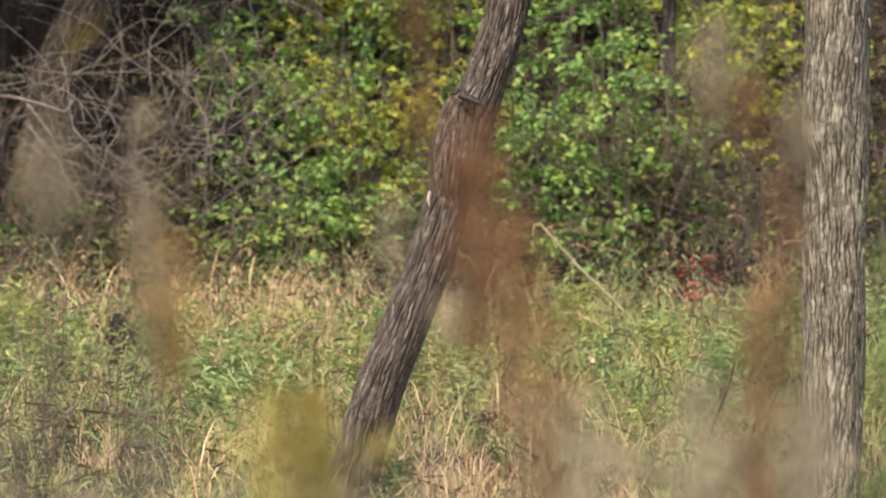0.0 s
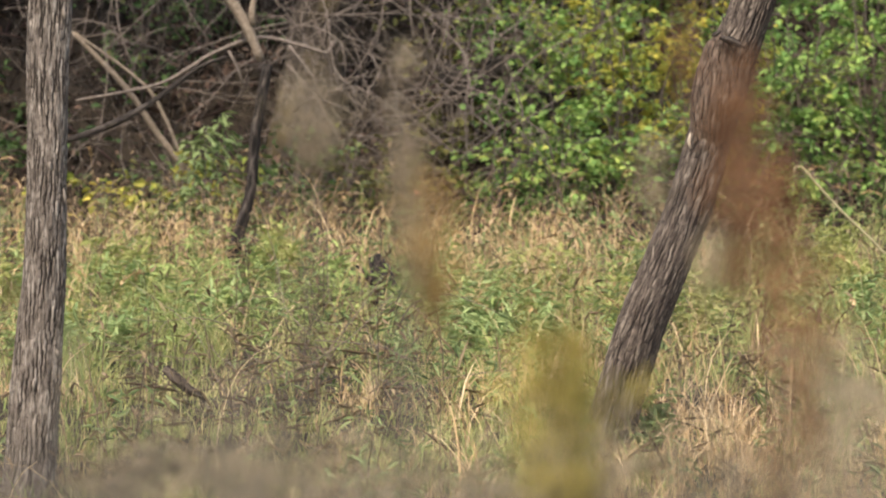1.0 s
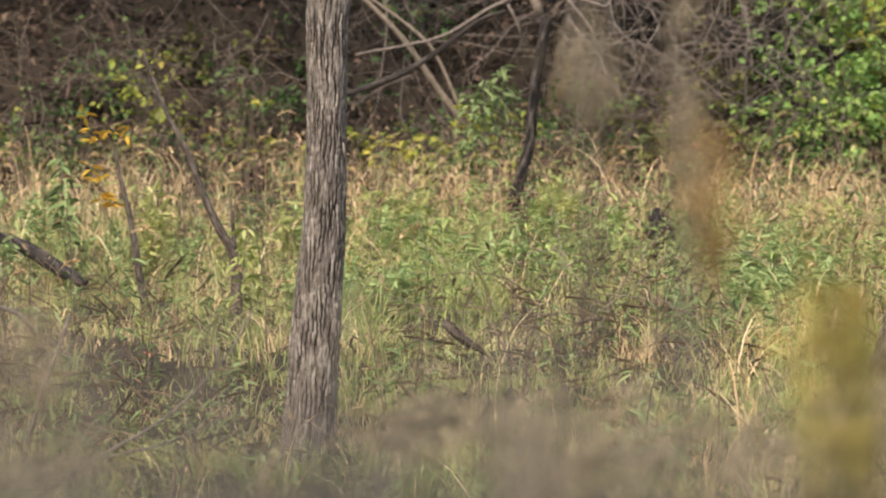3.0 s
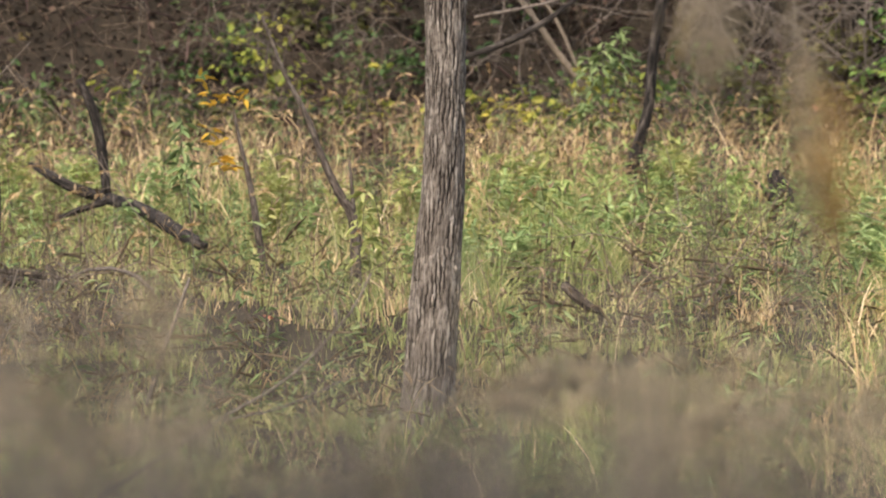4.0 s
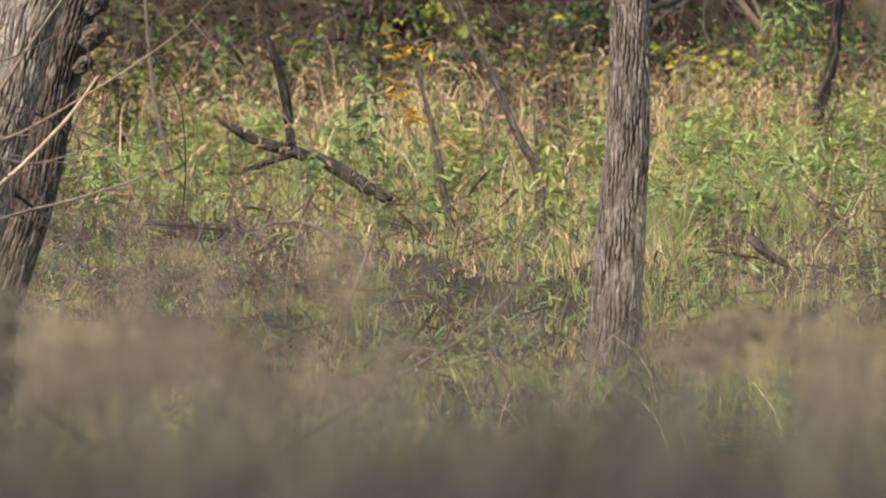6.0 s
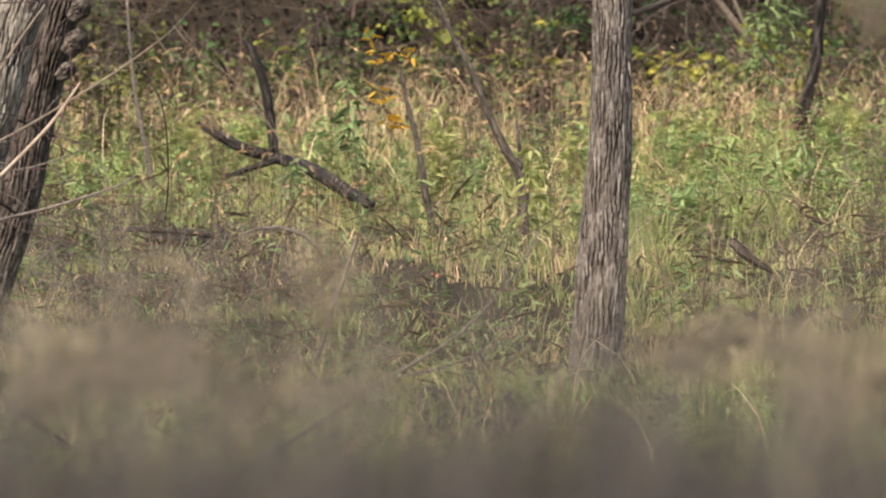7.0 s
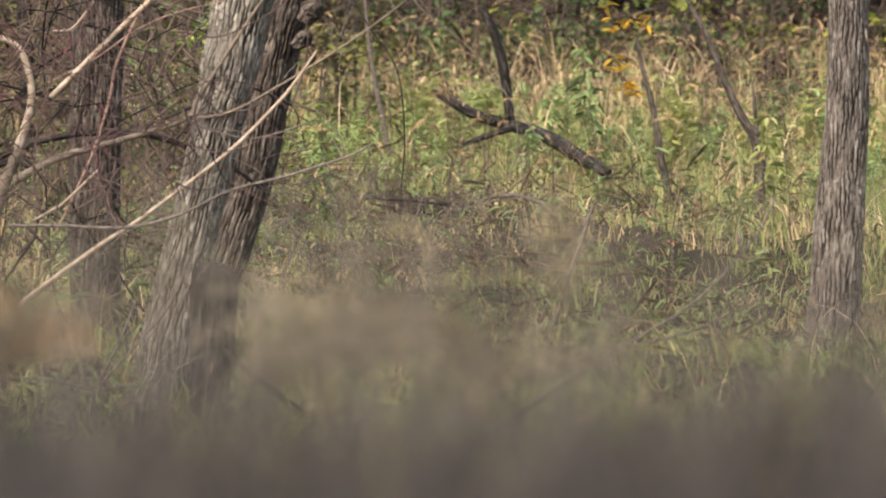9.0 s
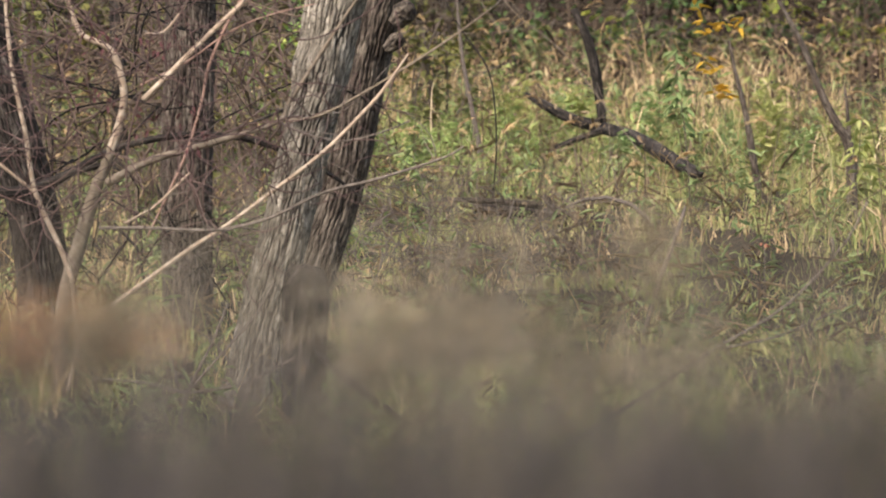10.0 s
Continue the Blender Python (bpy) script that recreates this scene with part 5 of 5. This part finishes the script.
    # dead stems and withered leaves on the bank
    x, y = rng.uniform(-10, 10, 2600), rng.uniform(50.0, 54.8, 2600)
    keep = rng.random(len(x)) < 0.55 + 0.6 * lumps(x, y, 0.9, 41.0)
    x, y = x[keep], y[keep]
    root = np.stack([x, y, height(x, y)], 1)
    v = blades(root, rng.uniform(0.2, 0.85, len(x)), rng.uniform(0.006, 0.014, len(x)), rng.uniform(0.2, 1.5, len(x)), 5, 0.6)
    tagged(part("bank_stalks", v, BROWN_STEM, None, "dead brown stems bent over the bank", False), category="weeds", kind="stuff")
    seat = np.repeat(root, 5, 0) + rng.normal(0, 0.12, (len(x) * 5, 3)) * (1, 1, 0.8) + (0, 0, 0.2)
    L = rng.uniform(0.04, 0.13, len(seat))
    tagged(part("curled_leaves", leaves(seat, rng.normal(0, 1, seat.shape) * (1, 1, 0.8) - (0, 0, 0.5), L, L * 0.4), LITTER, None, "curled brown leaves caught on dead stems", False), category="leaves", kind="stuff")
    # broad-leaved weeds
    x, y = field(3600, 21, 50)
    keep = rng.random(len(x)) < (0.45 + 0.7 * lumps(x, y, 1.0, 6.0)) * (0.6 + 0.4 * smooth(33, 37, y)) * (1 - 0.8 * bare(x, y))
    x, y = x[keep], y[keep]
    m = 14
    h = rng.uniform(0.15, 0.6, len(x))
    s = rng.uniform(0.25, 1, (len(x), m))
    seat = np.stack([x[:, None] + rng.normal(0, 0.03, s.shape), y[:, None] + rng.normal(0, 0.03, s.shape), height(x, y)[:, None] + h[:, None] * s], -1).reshape(-1, 3)
    way = rng.normal(0, 1, seat.shape) * (1, 1, 0.5) - (0, 0, 0.15)
    size = rng.uniform(0.04, 0.14, len(seat))
    tagged(part("weeds", leaves(seat, way, size, size * 0.2), WEED, None, "low green broad-leaved weeds in the grass", False), category="weeds", kind="stuff")
    # soft green herbs along the damp strip
    x, y = field(1700, 36, 45.5)
    keep = rng.random(len(x)) < np.exp(-((x - 0.9) / 1.3) ** 2 - ((y - 40.5) / 2.6) ** 2) + 0.7 * np.exp(-((x + 4.7) / 1.3) ** 2 - ((y - 41.5) / 3.2) ** 2) + 0.35 * np.exp(-((x - 4.0) / 1.5) ** 2 - ((y - 39) / 3.0) ** 2)
    x, y = x[keep], y[keep]
    tall = rng.uniform(0.2, 0.62, len(x))
    lift = rng.uniform(0.35, 1.02, (len(x), 16))
    seat = np.stack([x[:, None] + rng.normal(0, 0.025, lift.shape), y[:, None] + rng.normal(0, 0.025, lift.shape), height(x, y)[:, None] + tall[:, None] * lift], -1).reshape(-1, 3)
    size = rng.uniform(0.06, 0.15, len(seat))
    tagged(part("soft_herbs", leaves(seat, rng.normal(0, 1, seat.shape) * (1, 1, 0.35) + (0, 0, 0.3), size, size * 0.17), HERB, None, "soft blue-green herbs in the damp grass", False), category="weeds", kind="stuff")
    # weeds on the bank
    x, y = rng.uniform(-11, 11, 2000), rng.uniform(49.8, 54.5, 2000)
    keep = rng.random(len(x)) < -0.35 + 0.8 * lumps(x, y, 0.8, 21.0)
    x, y = x[keep], y[keep]
    s = rng.uniform(0.2, 1, (len(x), m))
    h = rng.uniform(0.12, 0.5, len(x))
    seat = np.stack([x[:, None] + rng.normal(0, 0.06, s.shape), y[:, None] + rng.normal(0, 0.05, s.shape), height(x, y)[:, None] + h[:, None] * s], -1).reshape(-1, 3)
    size = rng.uniform(0.05, 0.12, len(seat))
    tagged(part("bank_weeds", leaves(seat, rng.normal(0, 1, seat.shape) * (1, 1, 0.4) - (0, 0, 0.2), size, size * 0.45), LEAF_SHADED, None, "low green weeds on the leaf-strewn bank", False), category="weeds", kind="stuff")
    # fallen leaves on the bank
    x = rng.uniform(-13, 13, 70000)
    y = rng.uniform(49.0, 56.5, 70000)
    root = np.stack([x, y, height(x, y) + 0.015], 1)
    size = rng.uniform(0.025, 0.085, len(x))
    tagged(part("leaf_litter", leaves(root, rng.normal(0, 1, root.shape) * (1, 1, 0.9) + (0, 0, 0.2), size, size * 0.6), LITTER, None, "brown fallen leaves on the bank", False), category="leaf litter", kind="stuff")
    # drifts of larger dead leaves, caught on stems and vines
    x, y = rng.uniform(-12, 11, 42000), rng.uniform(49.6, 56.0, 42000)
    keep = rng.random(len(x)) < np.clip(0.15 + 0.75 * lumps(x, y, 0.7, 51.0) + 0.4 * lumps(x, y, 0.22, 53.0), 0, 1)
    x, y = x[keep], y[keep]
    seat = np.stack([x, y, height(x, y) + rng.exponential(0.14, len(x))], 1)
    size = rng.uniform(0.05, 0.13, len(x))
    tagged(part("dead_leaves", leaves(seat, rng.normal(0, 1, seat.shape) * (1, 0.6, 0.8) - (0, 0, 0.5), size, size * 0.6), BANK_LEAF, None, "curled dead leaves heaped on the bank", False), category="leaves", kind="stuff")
    # fallen twigs and small dead stems on the bank
    x, y = rng.uniform(-11, 11, 3000), rng.uniform(49.2, 55.5, 3000)
    seat = np.stack([x, y, height(x, y) + rng.uniform(0.0, 0.22, len(x))], 1)
    L = rng.uniform(0.12, 0.5, len(x))
    tagged(part("fallen_twigs", leaves(seat, rng.normal(0, 1, seat.shape) * (1, 0.7, 0.7), L, rng.uniform(0.006, 0.014, len(x))), TWIG_RED, None, "thin dead twigs strewn over the bank", False), category="twigs", kind="stuff")


seen_grass()


def plant(name, x, y, tall, count, leaf, label, size=0.1, lean=(0, 0), start=0.3, slim=0.35, category="plant", g=None, spread=0.1):
    """An upright plant: one stem with leaves along it."""
    z = float(height(x, y)) if g is None else g
    ob = thing(name, (x, y, z), label, category)
    a = np.array([x, y, z - 0.03])
    b = a + (lean[0], lean[1], tall)
    line = [a, (a + b) / 2 + rng.normal(0, 0.02, 3), b]
    part("stem", tube(line, [0.007, 0.005, 0.002], 6, 0.1), TWIG, ob)
    s = rng.uniform(start, 1, count)[:, None] ** 0.8
    side = rng.normal(0, 1, (9, 3)) * (1, 1, 0)
    arm = side[rng.integers(0, 9, count)] * rng.random((count, 1)) * spread * (1.15 - s)
    seat = a + (b - a) * s + arm * (1, 1, 0) + (0, 0, 0.02)
    way = unit(arm + 1e-4) * 0.8 + rng.normal(0, 1, (count, 3)) * (0.8, 0.8, 0.35) - (0, 0, 0.35)
    L = size * rng.uniform(0.5, 1.25, count)
    part("leaves", leaves(seat, way, L, L * slim), leaf, ob, smooth=False)
    return ob


gold = plant("goldenrod", -2.45, 36.9, 1.25, 46, WEED, "tall weed with drooping golden yellow leaves", 0.13, (-0.1, 0), 0.4, 0.3)
for place in [(-2.35, 36.72, 1.60), (-2.31, 36.73, 1.46), (-2.27, 36.73, 1.42), (-2.16, 36.74, 1.47), (-2.07, 36.74, 1.49), (-2.31, 36.73, 1.22), (-2.27, 36.73, 1.13), (-2.19, 36.73, 1.03), (-2.16, 36.74, 0.95), (-2.22, 36.73, 0.97)]:
    for k in range(5):
        spot = np.array([place]) + rng.normal(0, 0.02, (1, 3))
        part("gold_leaf", leaves(spot, rng.normal(0, 1, (1, 3)) * (1, 0.6, 0.3), 0.095, 0.034), LEAF_GOLD, gold, "golden yellow drooping leaf", smooth=False)
plant("nettle", -1.15, 34.6, 0.85, 64, LEAF_PALE, "leafy pale green nettle beside a sapling", 0.12, (0.03, 0), 0.35, 0.34, spread=0.18)
spot = (7.16, 43.92, 0.68)
plant("red_leaved_plant", spot[0], spot[1], 0.85, 44, LEAF_RED, "small plant with crimson autumn leaves", 0.12, (0.1, 0), 0.5, 0.5, spread=0.3)
spot = (-1.66, 31.96, 0.42)
plant("orange_sprig", spot[0], spot[1], spot[2] - float(height(spot[0], spot[1])), 4, LEAF_CORAL, "low sprig with one tuft of coral-orange leaves", 0.05, (0, 0), 0.93, 0.6)
plant("leafy_weed", -3.2, 39.4, 0.5, 30, LEAF_FRESH, "pale green leafy weed against a fallen log", 0.13, (0.02, 0), 0.3, 0.35)
plant("orange_sprig", 2.72, 48.5, 0.55, 4, LEAF_CORAL, "sprig with one tuft of coral-orange leaves", 0.08, (0, 0), 0.93, 0.6)
for x, y, h in ((0.62, 46.2, 1.3), (0.75, 46.8, 1.35), (0.5, 46.6, 1.1)):
    plant("leafy_weed", x, y, h, 90, WEED, "tall leafy green weed in grass", 0.13, (0.08, 0), 0.3, 0.28, spread=0.22)


def weed_clump(x, y, tall, wide, leaf, label):
    """Several stems from one root, each with slender leaves set along it and tilted up and out."""
    ob = thing("weed_clump", (x, y, float(height(x, y))), label, "weed", "leafy weeds on the flat")
    seats, ways = [], []
    for k in range(rng.integers(6, 10)):
        a = np.array([x, y, float(height(x, y)) - 0.02]) + rng.normal(0, wide * 0.4, 3) * (1, 1, 0)
        b = a + rng.normal(0, wide * 0.45, 3) * (1, 1, 0) + (0, 0, tall * rng.uniform(0.6, 1.1))
        mid = (a + b) / 2 + rng.normal(0, 0.03, 3)
        part("stem", tube([a, mid, b], [0.004, 0.003, 0.0015], 4, 0.2), leaf, ob)
        m = int(rng.uniform(26, 44))
        s = rng.uniform(0.25, 1.03, (m, 1))
        seats.append(a + (b - a) * s + (mid - (a + b) / 2) * (4 * s * (1 - s)) + rng.normal(0, 0.012, (m, 3)))
        ways.append(rng.normal(0, 1, (m, 3)) * (1, 1, 0.4) + (0, 0, 0.25))
    seats, ways = np.concatenate(seats), np.concatenate(ways)
    L = rng.uniform(0.05, 0.13, len(seats))
    tagged(part("foliage", leaves(seats, ways, L, L * 0.24), leaf, ob, smooth=False), kind="stuff")


FRESH, PALE = "clump of fresh green leafy weeds", "clump of pale yellow-green weeds in grass"
made = 0
while made < 70:
    y = math.sqrt(rng.uniform(31 ** 2, 46 ** 2))
    x = y * rng.uniform(-0.16, 0.215)
    lush = float(lumps(np.array([x]), np.array([y]), 1.3, 4.0)[0])
    clear = -0.125 < x / y < -0.055 and y < 41 or 0.0 < x / y < 0.05 and y < 37 or 0.03 < x / y < 0.06
    if not clear and bare(x, y) < 0.3 and rng.random() < (0.45 + 0.6 * lush) * (1.0 if 36 < y < 44 else 0.25):
        pale = rng.random() < 0.5
        weed_clump(x, y, rng.uniform(0.35, 0.75), rng.uniform(0.12, 0.28), LEAF_FRESH if not pale else LEAF_PALE, PALE if pale else FRESH)
        made += 1

# ---- weeds on the near bank, in front of the lens ----
def seed_weed(top, length, width, mat, label, count=500, bit=0.016, name="dry_weed", lean=(0.0, 0.0)):
    """A dead stalk with a plume of small dry bits, its tip at top."""
    x, y, z = top
    foot = np.array([x + lean[0], y + lean[1], float(height(x + lean[0], y + lean[1]))])
    ob = thing(name, tuple(foot), label, "weed", "dry weeds on the near bank")
    t = np.array(top)
    part("stalk", tube([foot - (0, 0, 0.03), foot * 0.5 + t * 0.5, t], [0.004, 0.003, 0.0015], 6, 0.2), DRY, ob)
    s = rng.random(count)[:, None]
    way = unit(foot - t)
    spread = width * np.sin(np.clip(s * 1.1 + 0.12, 0, 1) * np.pi) ** 0.7
    seat = t + way * s * length + rng.normal(0, 0.4, (count, 3)) * spread
    tagged(part("plume", leaves(seat, rng.normal(0, 1, (count, 3)) - way, bit * rng.uniform(0.6, 1.5, count), bit * 0.5), mat, ob, smooth=False), kind="stuff")


RUSTY, PLUMY = "dry rust-brown dock stalk with seed heads", "dry stalk with a tan fluffy plume"
for top, length, width, mat, label, count in (
        ((0.61, 5.57, 3.89), 0.20, 0.035, RUST, RUSTY, 260), ((0.67, 5.56, 3.74), 0.26, 0.045, RUST, RUSTY, 900), ((0.70, 5.46, 3.63), 0.16, 0.045, RUST, RUSTY, 620),
        ((0.72, 5.35, 3.54), 0.2, 0.05, RUST, RUSTY, 420), ((0.75, 5.35, 3.46), 0.2, 0.05, FLUFF, PLUMY, 330), ((0.98, 5.51, 3.54), 0.30, 0.04, RUST, RUSTY, 800), ((1.01, 5.51, 3.67), 0.22, 0.025, RUST, RUSTY, 300),
        ((0.93, 5.52, 3.84), 0.10, 0.045, FLUFF, PLUMY, 420), ((0.97, 5.52, 3.78), 0.07, 0.03, RUST, RUSTY, 130), ((1.02, 5.51, 3.75), 0.07, 0.03, FLUFF, PLUMY, 240),
        ((0.20, 5.60, 3.71), 0.09, 0.065, FLUFF, PLUMY, 320), ((0.30, 5.59, 3.75), 0.13, 0.03, FLUFF, PLUMY, 140), ((0.31, 5.59, 3.64), 0.15, 0.03, FLUFF, PLUMY, 380),
        ((0.33, 5.49, 3.60), 0.14, 0.05, AMBER, "dry amber-brown stalk with seed heads", 460), ((0.58, 5.57, 3.64), 0.06, 0.03, FLUFF, PLUMY, 90), ((0.64, 5.56, 3.54), 0.06, 0.03, FLUFF, PLUMY, 200),
        ((0.85, 5.13, 3.48), 0.2, 0.06, FLUFF, PLUMY, 420), ((0.96, 5.11, 3.47), 0.2, 0.06, FLUFF, PLUMY, 460), ((0.75, 5.15, 3.42), 0.2, 0.05, FLUFF, PLUMY, 400),
        ((0.67, 5.16, 3.48), 0.2, 0.06, RUST, RUSTY, 260), ((-0.41, 5.58, 3.40), 0.10, 0.05, FLUFF, PLUMY, 330), ((0.13, 5.40, 3.31), 0.14, 0.07, FLUFF, PLUMY, 420), ((-0.71, 5.35, 3.35), 0.12, 0.06, FLUFF, PLUMY, 300)):
    seed_weed(top, length, width, mat, label, int(count * (0.42 if mat is RUST else 0.34)))
seed_weed((0.45, 5.38, 3.47), 0.32, 0.06, MUSTARD, "near weed with mustard-yellow leaves", 120, 0.035, "mustard_weed")
seed_weed((0.48, 5.38, 3.41), 0.2, 0.06, MUSTARD, "near weed with mustard-yellow leaves", 60, 0.035, "mustard_weed")
for top, count in (((-0.92, 4.51, 3.43), 34), ((-0.885, 4.52, 3.43), 30), ((-0.845, 4.53, 3.435), 22), ((-0.805, 4.53, 3.445), 12)):
    seed_weed(top, 0.05, 0.05, ORANGE, "near weed with dull orange leaves", count, 0.019, "orange_weed")
seed_weed((-0.95, 4.50, 3.40), 0.12, 0.06, MUSTARD, "near weed with mustard-yellow leaves", 12, 0.03, "mustard_weed")
seed_weed((1.00, 4.90, 3.69), 0.34, 0.02, GREEN_BLADE, "near weed with slender green leaves", 13, 0.05, "green_weed")
seed_weed((-0.85, 4.52, 3.45), 0.08, 0.05, FLUFF, PLUMY, 40, 0.03)


def near_growth():
    """Dead grass that grows on the near bank, its tips thinning out upwards."""
    n = 46000
    low = rng.random(n)
    x, y = rng.uniform(-3.3, 3.3, n), 2.6 + 2.8 * rng.random(n) ** 0.8
    side = np.abs(x) > 1.5
    x, y = np.where(side, x * (1 + 0.4 * np.abs(rng.normal(0, 1, n))), x), np.where(side, y + rng.normal(0, 0.6, n), y)
    R, th, g = np.hypot(x, y), np.arctan2(x, y), height(x, y)
    drop = np.interp(low, [0, 0.023, 0.044, 0.068, 0.1, 0.15, 0.27, 0.44, 1], [0.098, 0.110, 0.119, 0.126, 0.133, 0.140, 0.148, 0.156, 0.185])
    drop += 0.011 * smooth(-0.02, 0.08, th) + 0.004 * lumps(th * 22, R, 1.0)
    bend = rng.uniform(0.0, 0.5, n)
    edge = smooth(3.4, 2.1, np.abs(x) + rng.normal(0, 0.3, n)) * smooth(2.2, 3.3, y + rng.normal(0, 0.25, n))
    h = np.maximum(0.15, (4.0 - R * drop - g) * (0.25 + 0.75 * edge)) / (1 - 0.55 * bend)
    wide = rng.uniform(0.002, 0.004, n)
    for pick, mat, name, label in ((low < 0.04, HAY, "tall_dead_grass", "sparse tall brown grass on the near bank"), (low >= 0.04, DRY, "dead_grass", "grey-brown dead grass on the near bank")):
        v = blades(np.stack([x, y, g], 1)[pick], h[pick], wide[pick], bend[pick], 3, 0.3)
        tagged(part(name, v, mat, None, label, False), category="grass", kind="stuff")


near_growth()


def bank_turf():
    """Short dead and green grass over the bank round the camera, thick enough to hide the soil."""
    for mat, name, label in ((HAY, "bank_turf", "short brown grass on the raised bank"), (GRASS, "bank_grass", "short green grass on the raised bank")):
        x, y = rng.normal(0, 6.0, 22000), rng.uniform(-8, 21, 22000)
        v = blades(np.stack([x, y, height(x, y) - 0.01], 1), rng.uniform(0.08, 0.26, len(x)), rng.uniform(0.006, 0.014, len(x)), rng.uniform(0.3, 1.4, len(x)), 2)
        tagged(part(name, v, mat, None, label, False), category="grass", kind="stuff")


bank_turf()


def plume(th, R, drop, sweep, length, strands, mat):
    """A tall dry grass whose plume of fine strands is swept to one side; th, R and drop give the bearing, distance and fall of its crest from the bank."""
    top = np.array([R * math.sin(th), R * math.cos(th), 4.0 - R * drop])
    g = float(height(top[0] - sweep * 0.3, top[1]))
    foot = np.array([top[0] - sweep * 0.3, top[1], g])
    neck = top - (sweep * length * 0.9, 0, length * 0.32)
    ob = thing("plume_grass", tuple(foot), "tall dry grass with a swept tan plume", "grass", "plumed grasses on the slope")
    part("stalk", tube([foot - (0, 0, 0.03), foot * 0.4 + neck * 0.6, neck], [0.004, 0.003, 0.002], 5, 0.25), DRY, ob)
    seats, ways = [], []
    for k in range(int(strands * 0.7)):
        s = rng.random()
        a = neck + (top - neck) * s * 0.7 + rng.normal(0, 0.012, 3)
        d = unit((top - neck) / length + rng.normal(0, 0.27, 3) + (0, 0, 0.22 - 0.35 * s))
        L = length * rng.uniform(0.25, 0.75)
        q = np.linspace(0, 1, 7)[:, None]
        seats.append(a + d * L * q - np.array([0, 0, 0.3]) * L * q ** 2)
        ways.append(np.repeat(d[None], 7, 0) - np.array([0, 0, 0.8]) * q)
    seats, ways = np.concatenate(seats), np.concatenate(ways) + rng.normal(0, 0.25, (len(seats) * 7, 3))
    tagged(part("plume", leaves(seats, ways, length * rng.uniform(0.10, 0.16, len(seats)), 0.0042), mat, ob, smooth=False), kind="stuff")


# patches of plumes along the slope: bearing from, to, how many, how far down the crests lie, which way they sweep
for th0, th1, count, low0, low1, sweep, strands in (
        (-0.205, -0.170, 3, 0.119, 0.130, 1.0, 18), (-0.136, -0.118, 3, 0.119, 0.126, -0.8, 30), (-0.125, -0.090, 4, 0.120, 0.132, 0.9, 28),
        (-0.085, -0.050, 3, 0.124, 0.136, 0.8, 20), (-0.040, -0.008, 2, 0.132, 0.142, 0.6, 16), (0.002, 0.042, 6, 0.117, 0.130, 0.8, 30),
        (0.045, 0.085, 4, 0.116, 0.130, 0.9, 24), (0.085, 0.130, 3, 0.114, 0.126, 0.7, 20), (0.138, 0.192, 5, 0.100, 0.118, -0.5, 24)):
    for k in range(count):
        th = th0 + (th1 - th0) * (k + rng.random()) / count
        plume(th, rng.uniform(8.6, 12.8), low0 + (low1 - low0) * rng.random() ** 0.8, sweep * rng.uniform(0.5, 1.1), rng.uniform(0.3, 0.52), strands, PLUME if rng.random() < 0.25 else FLUFF)
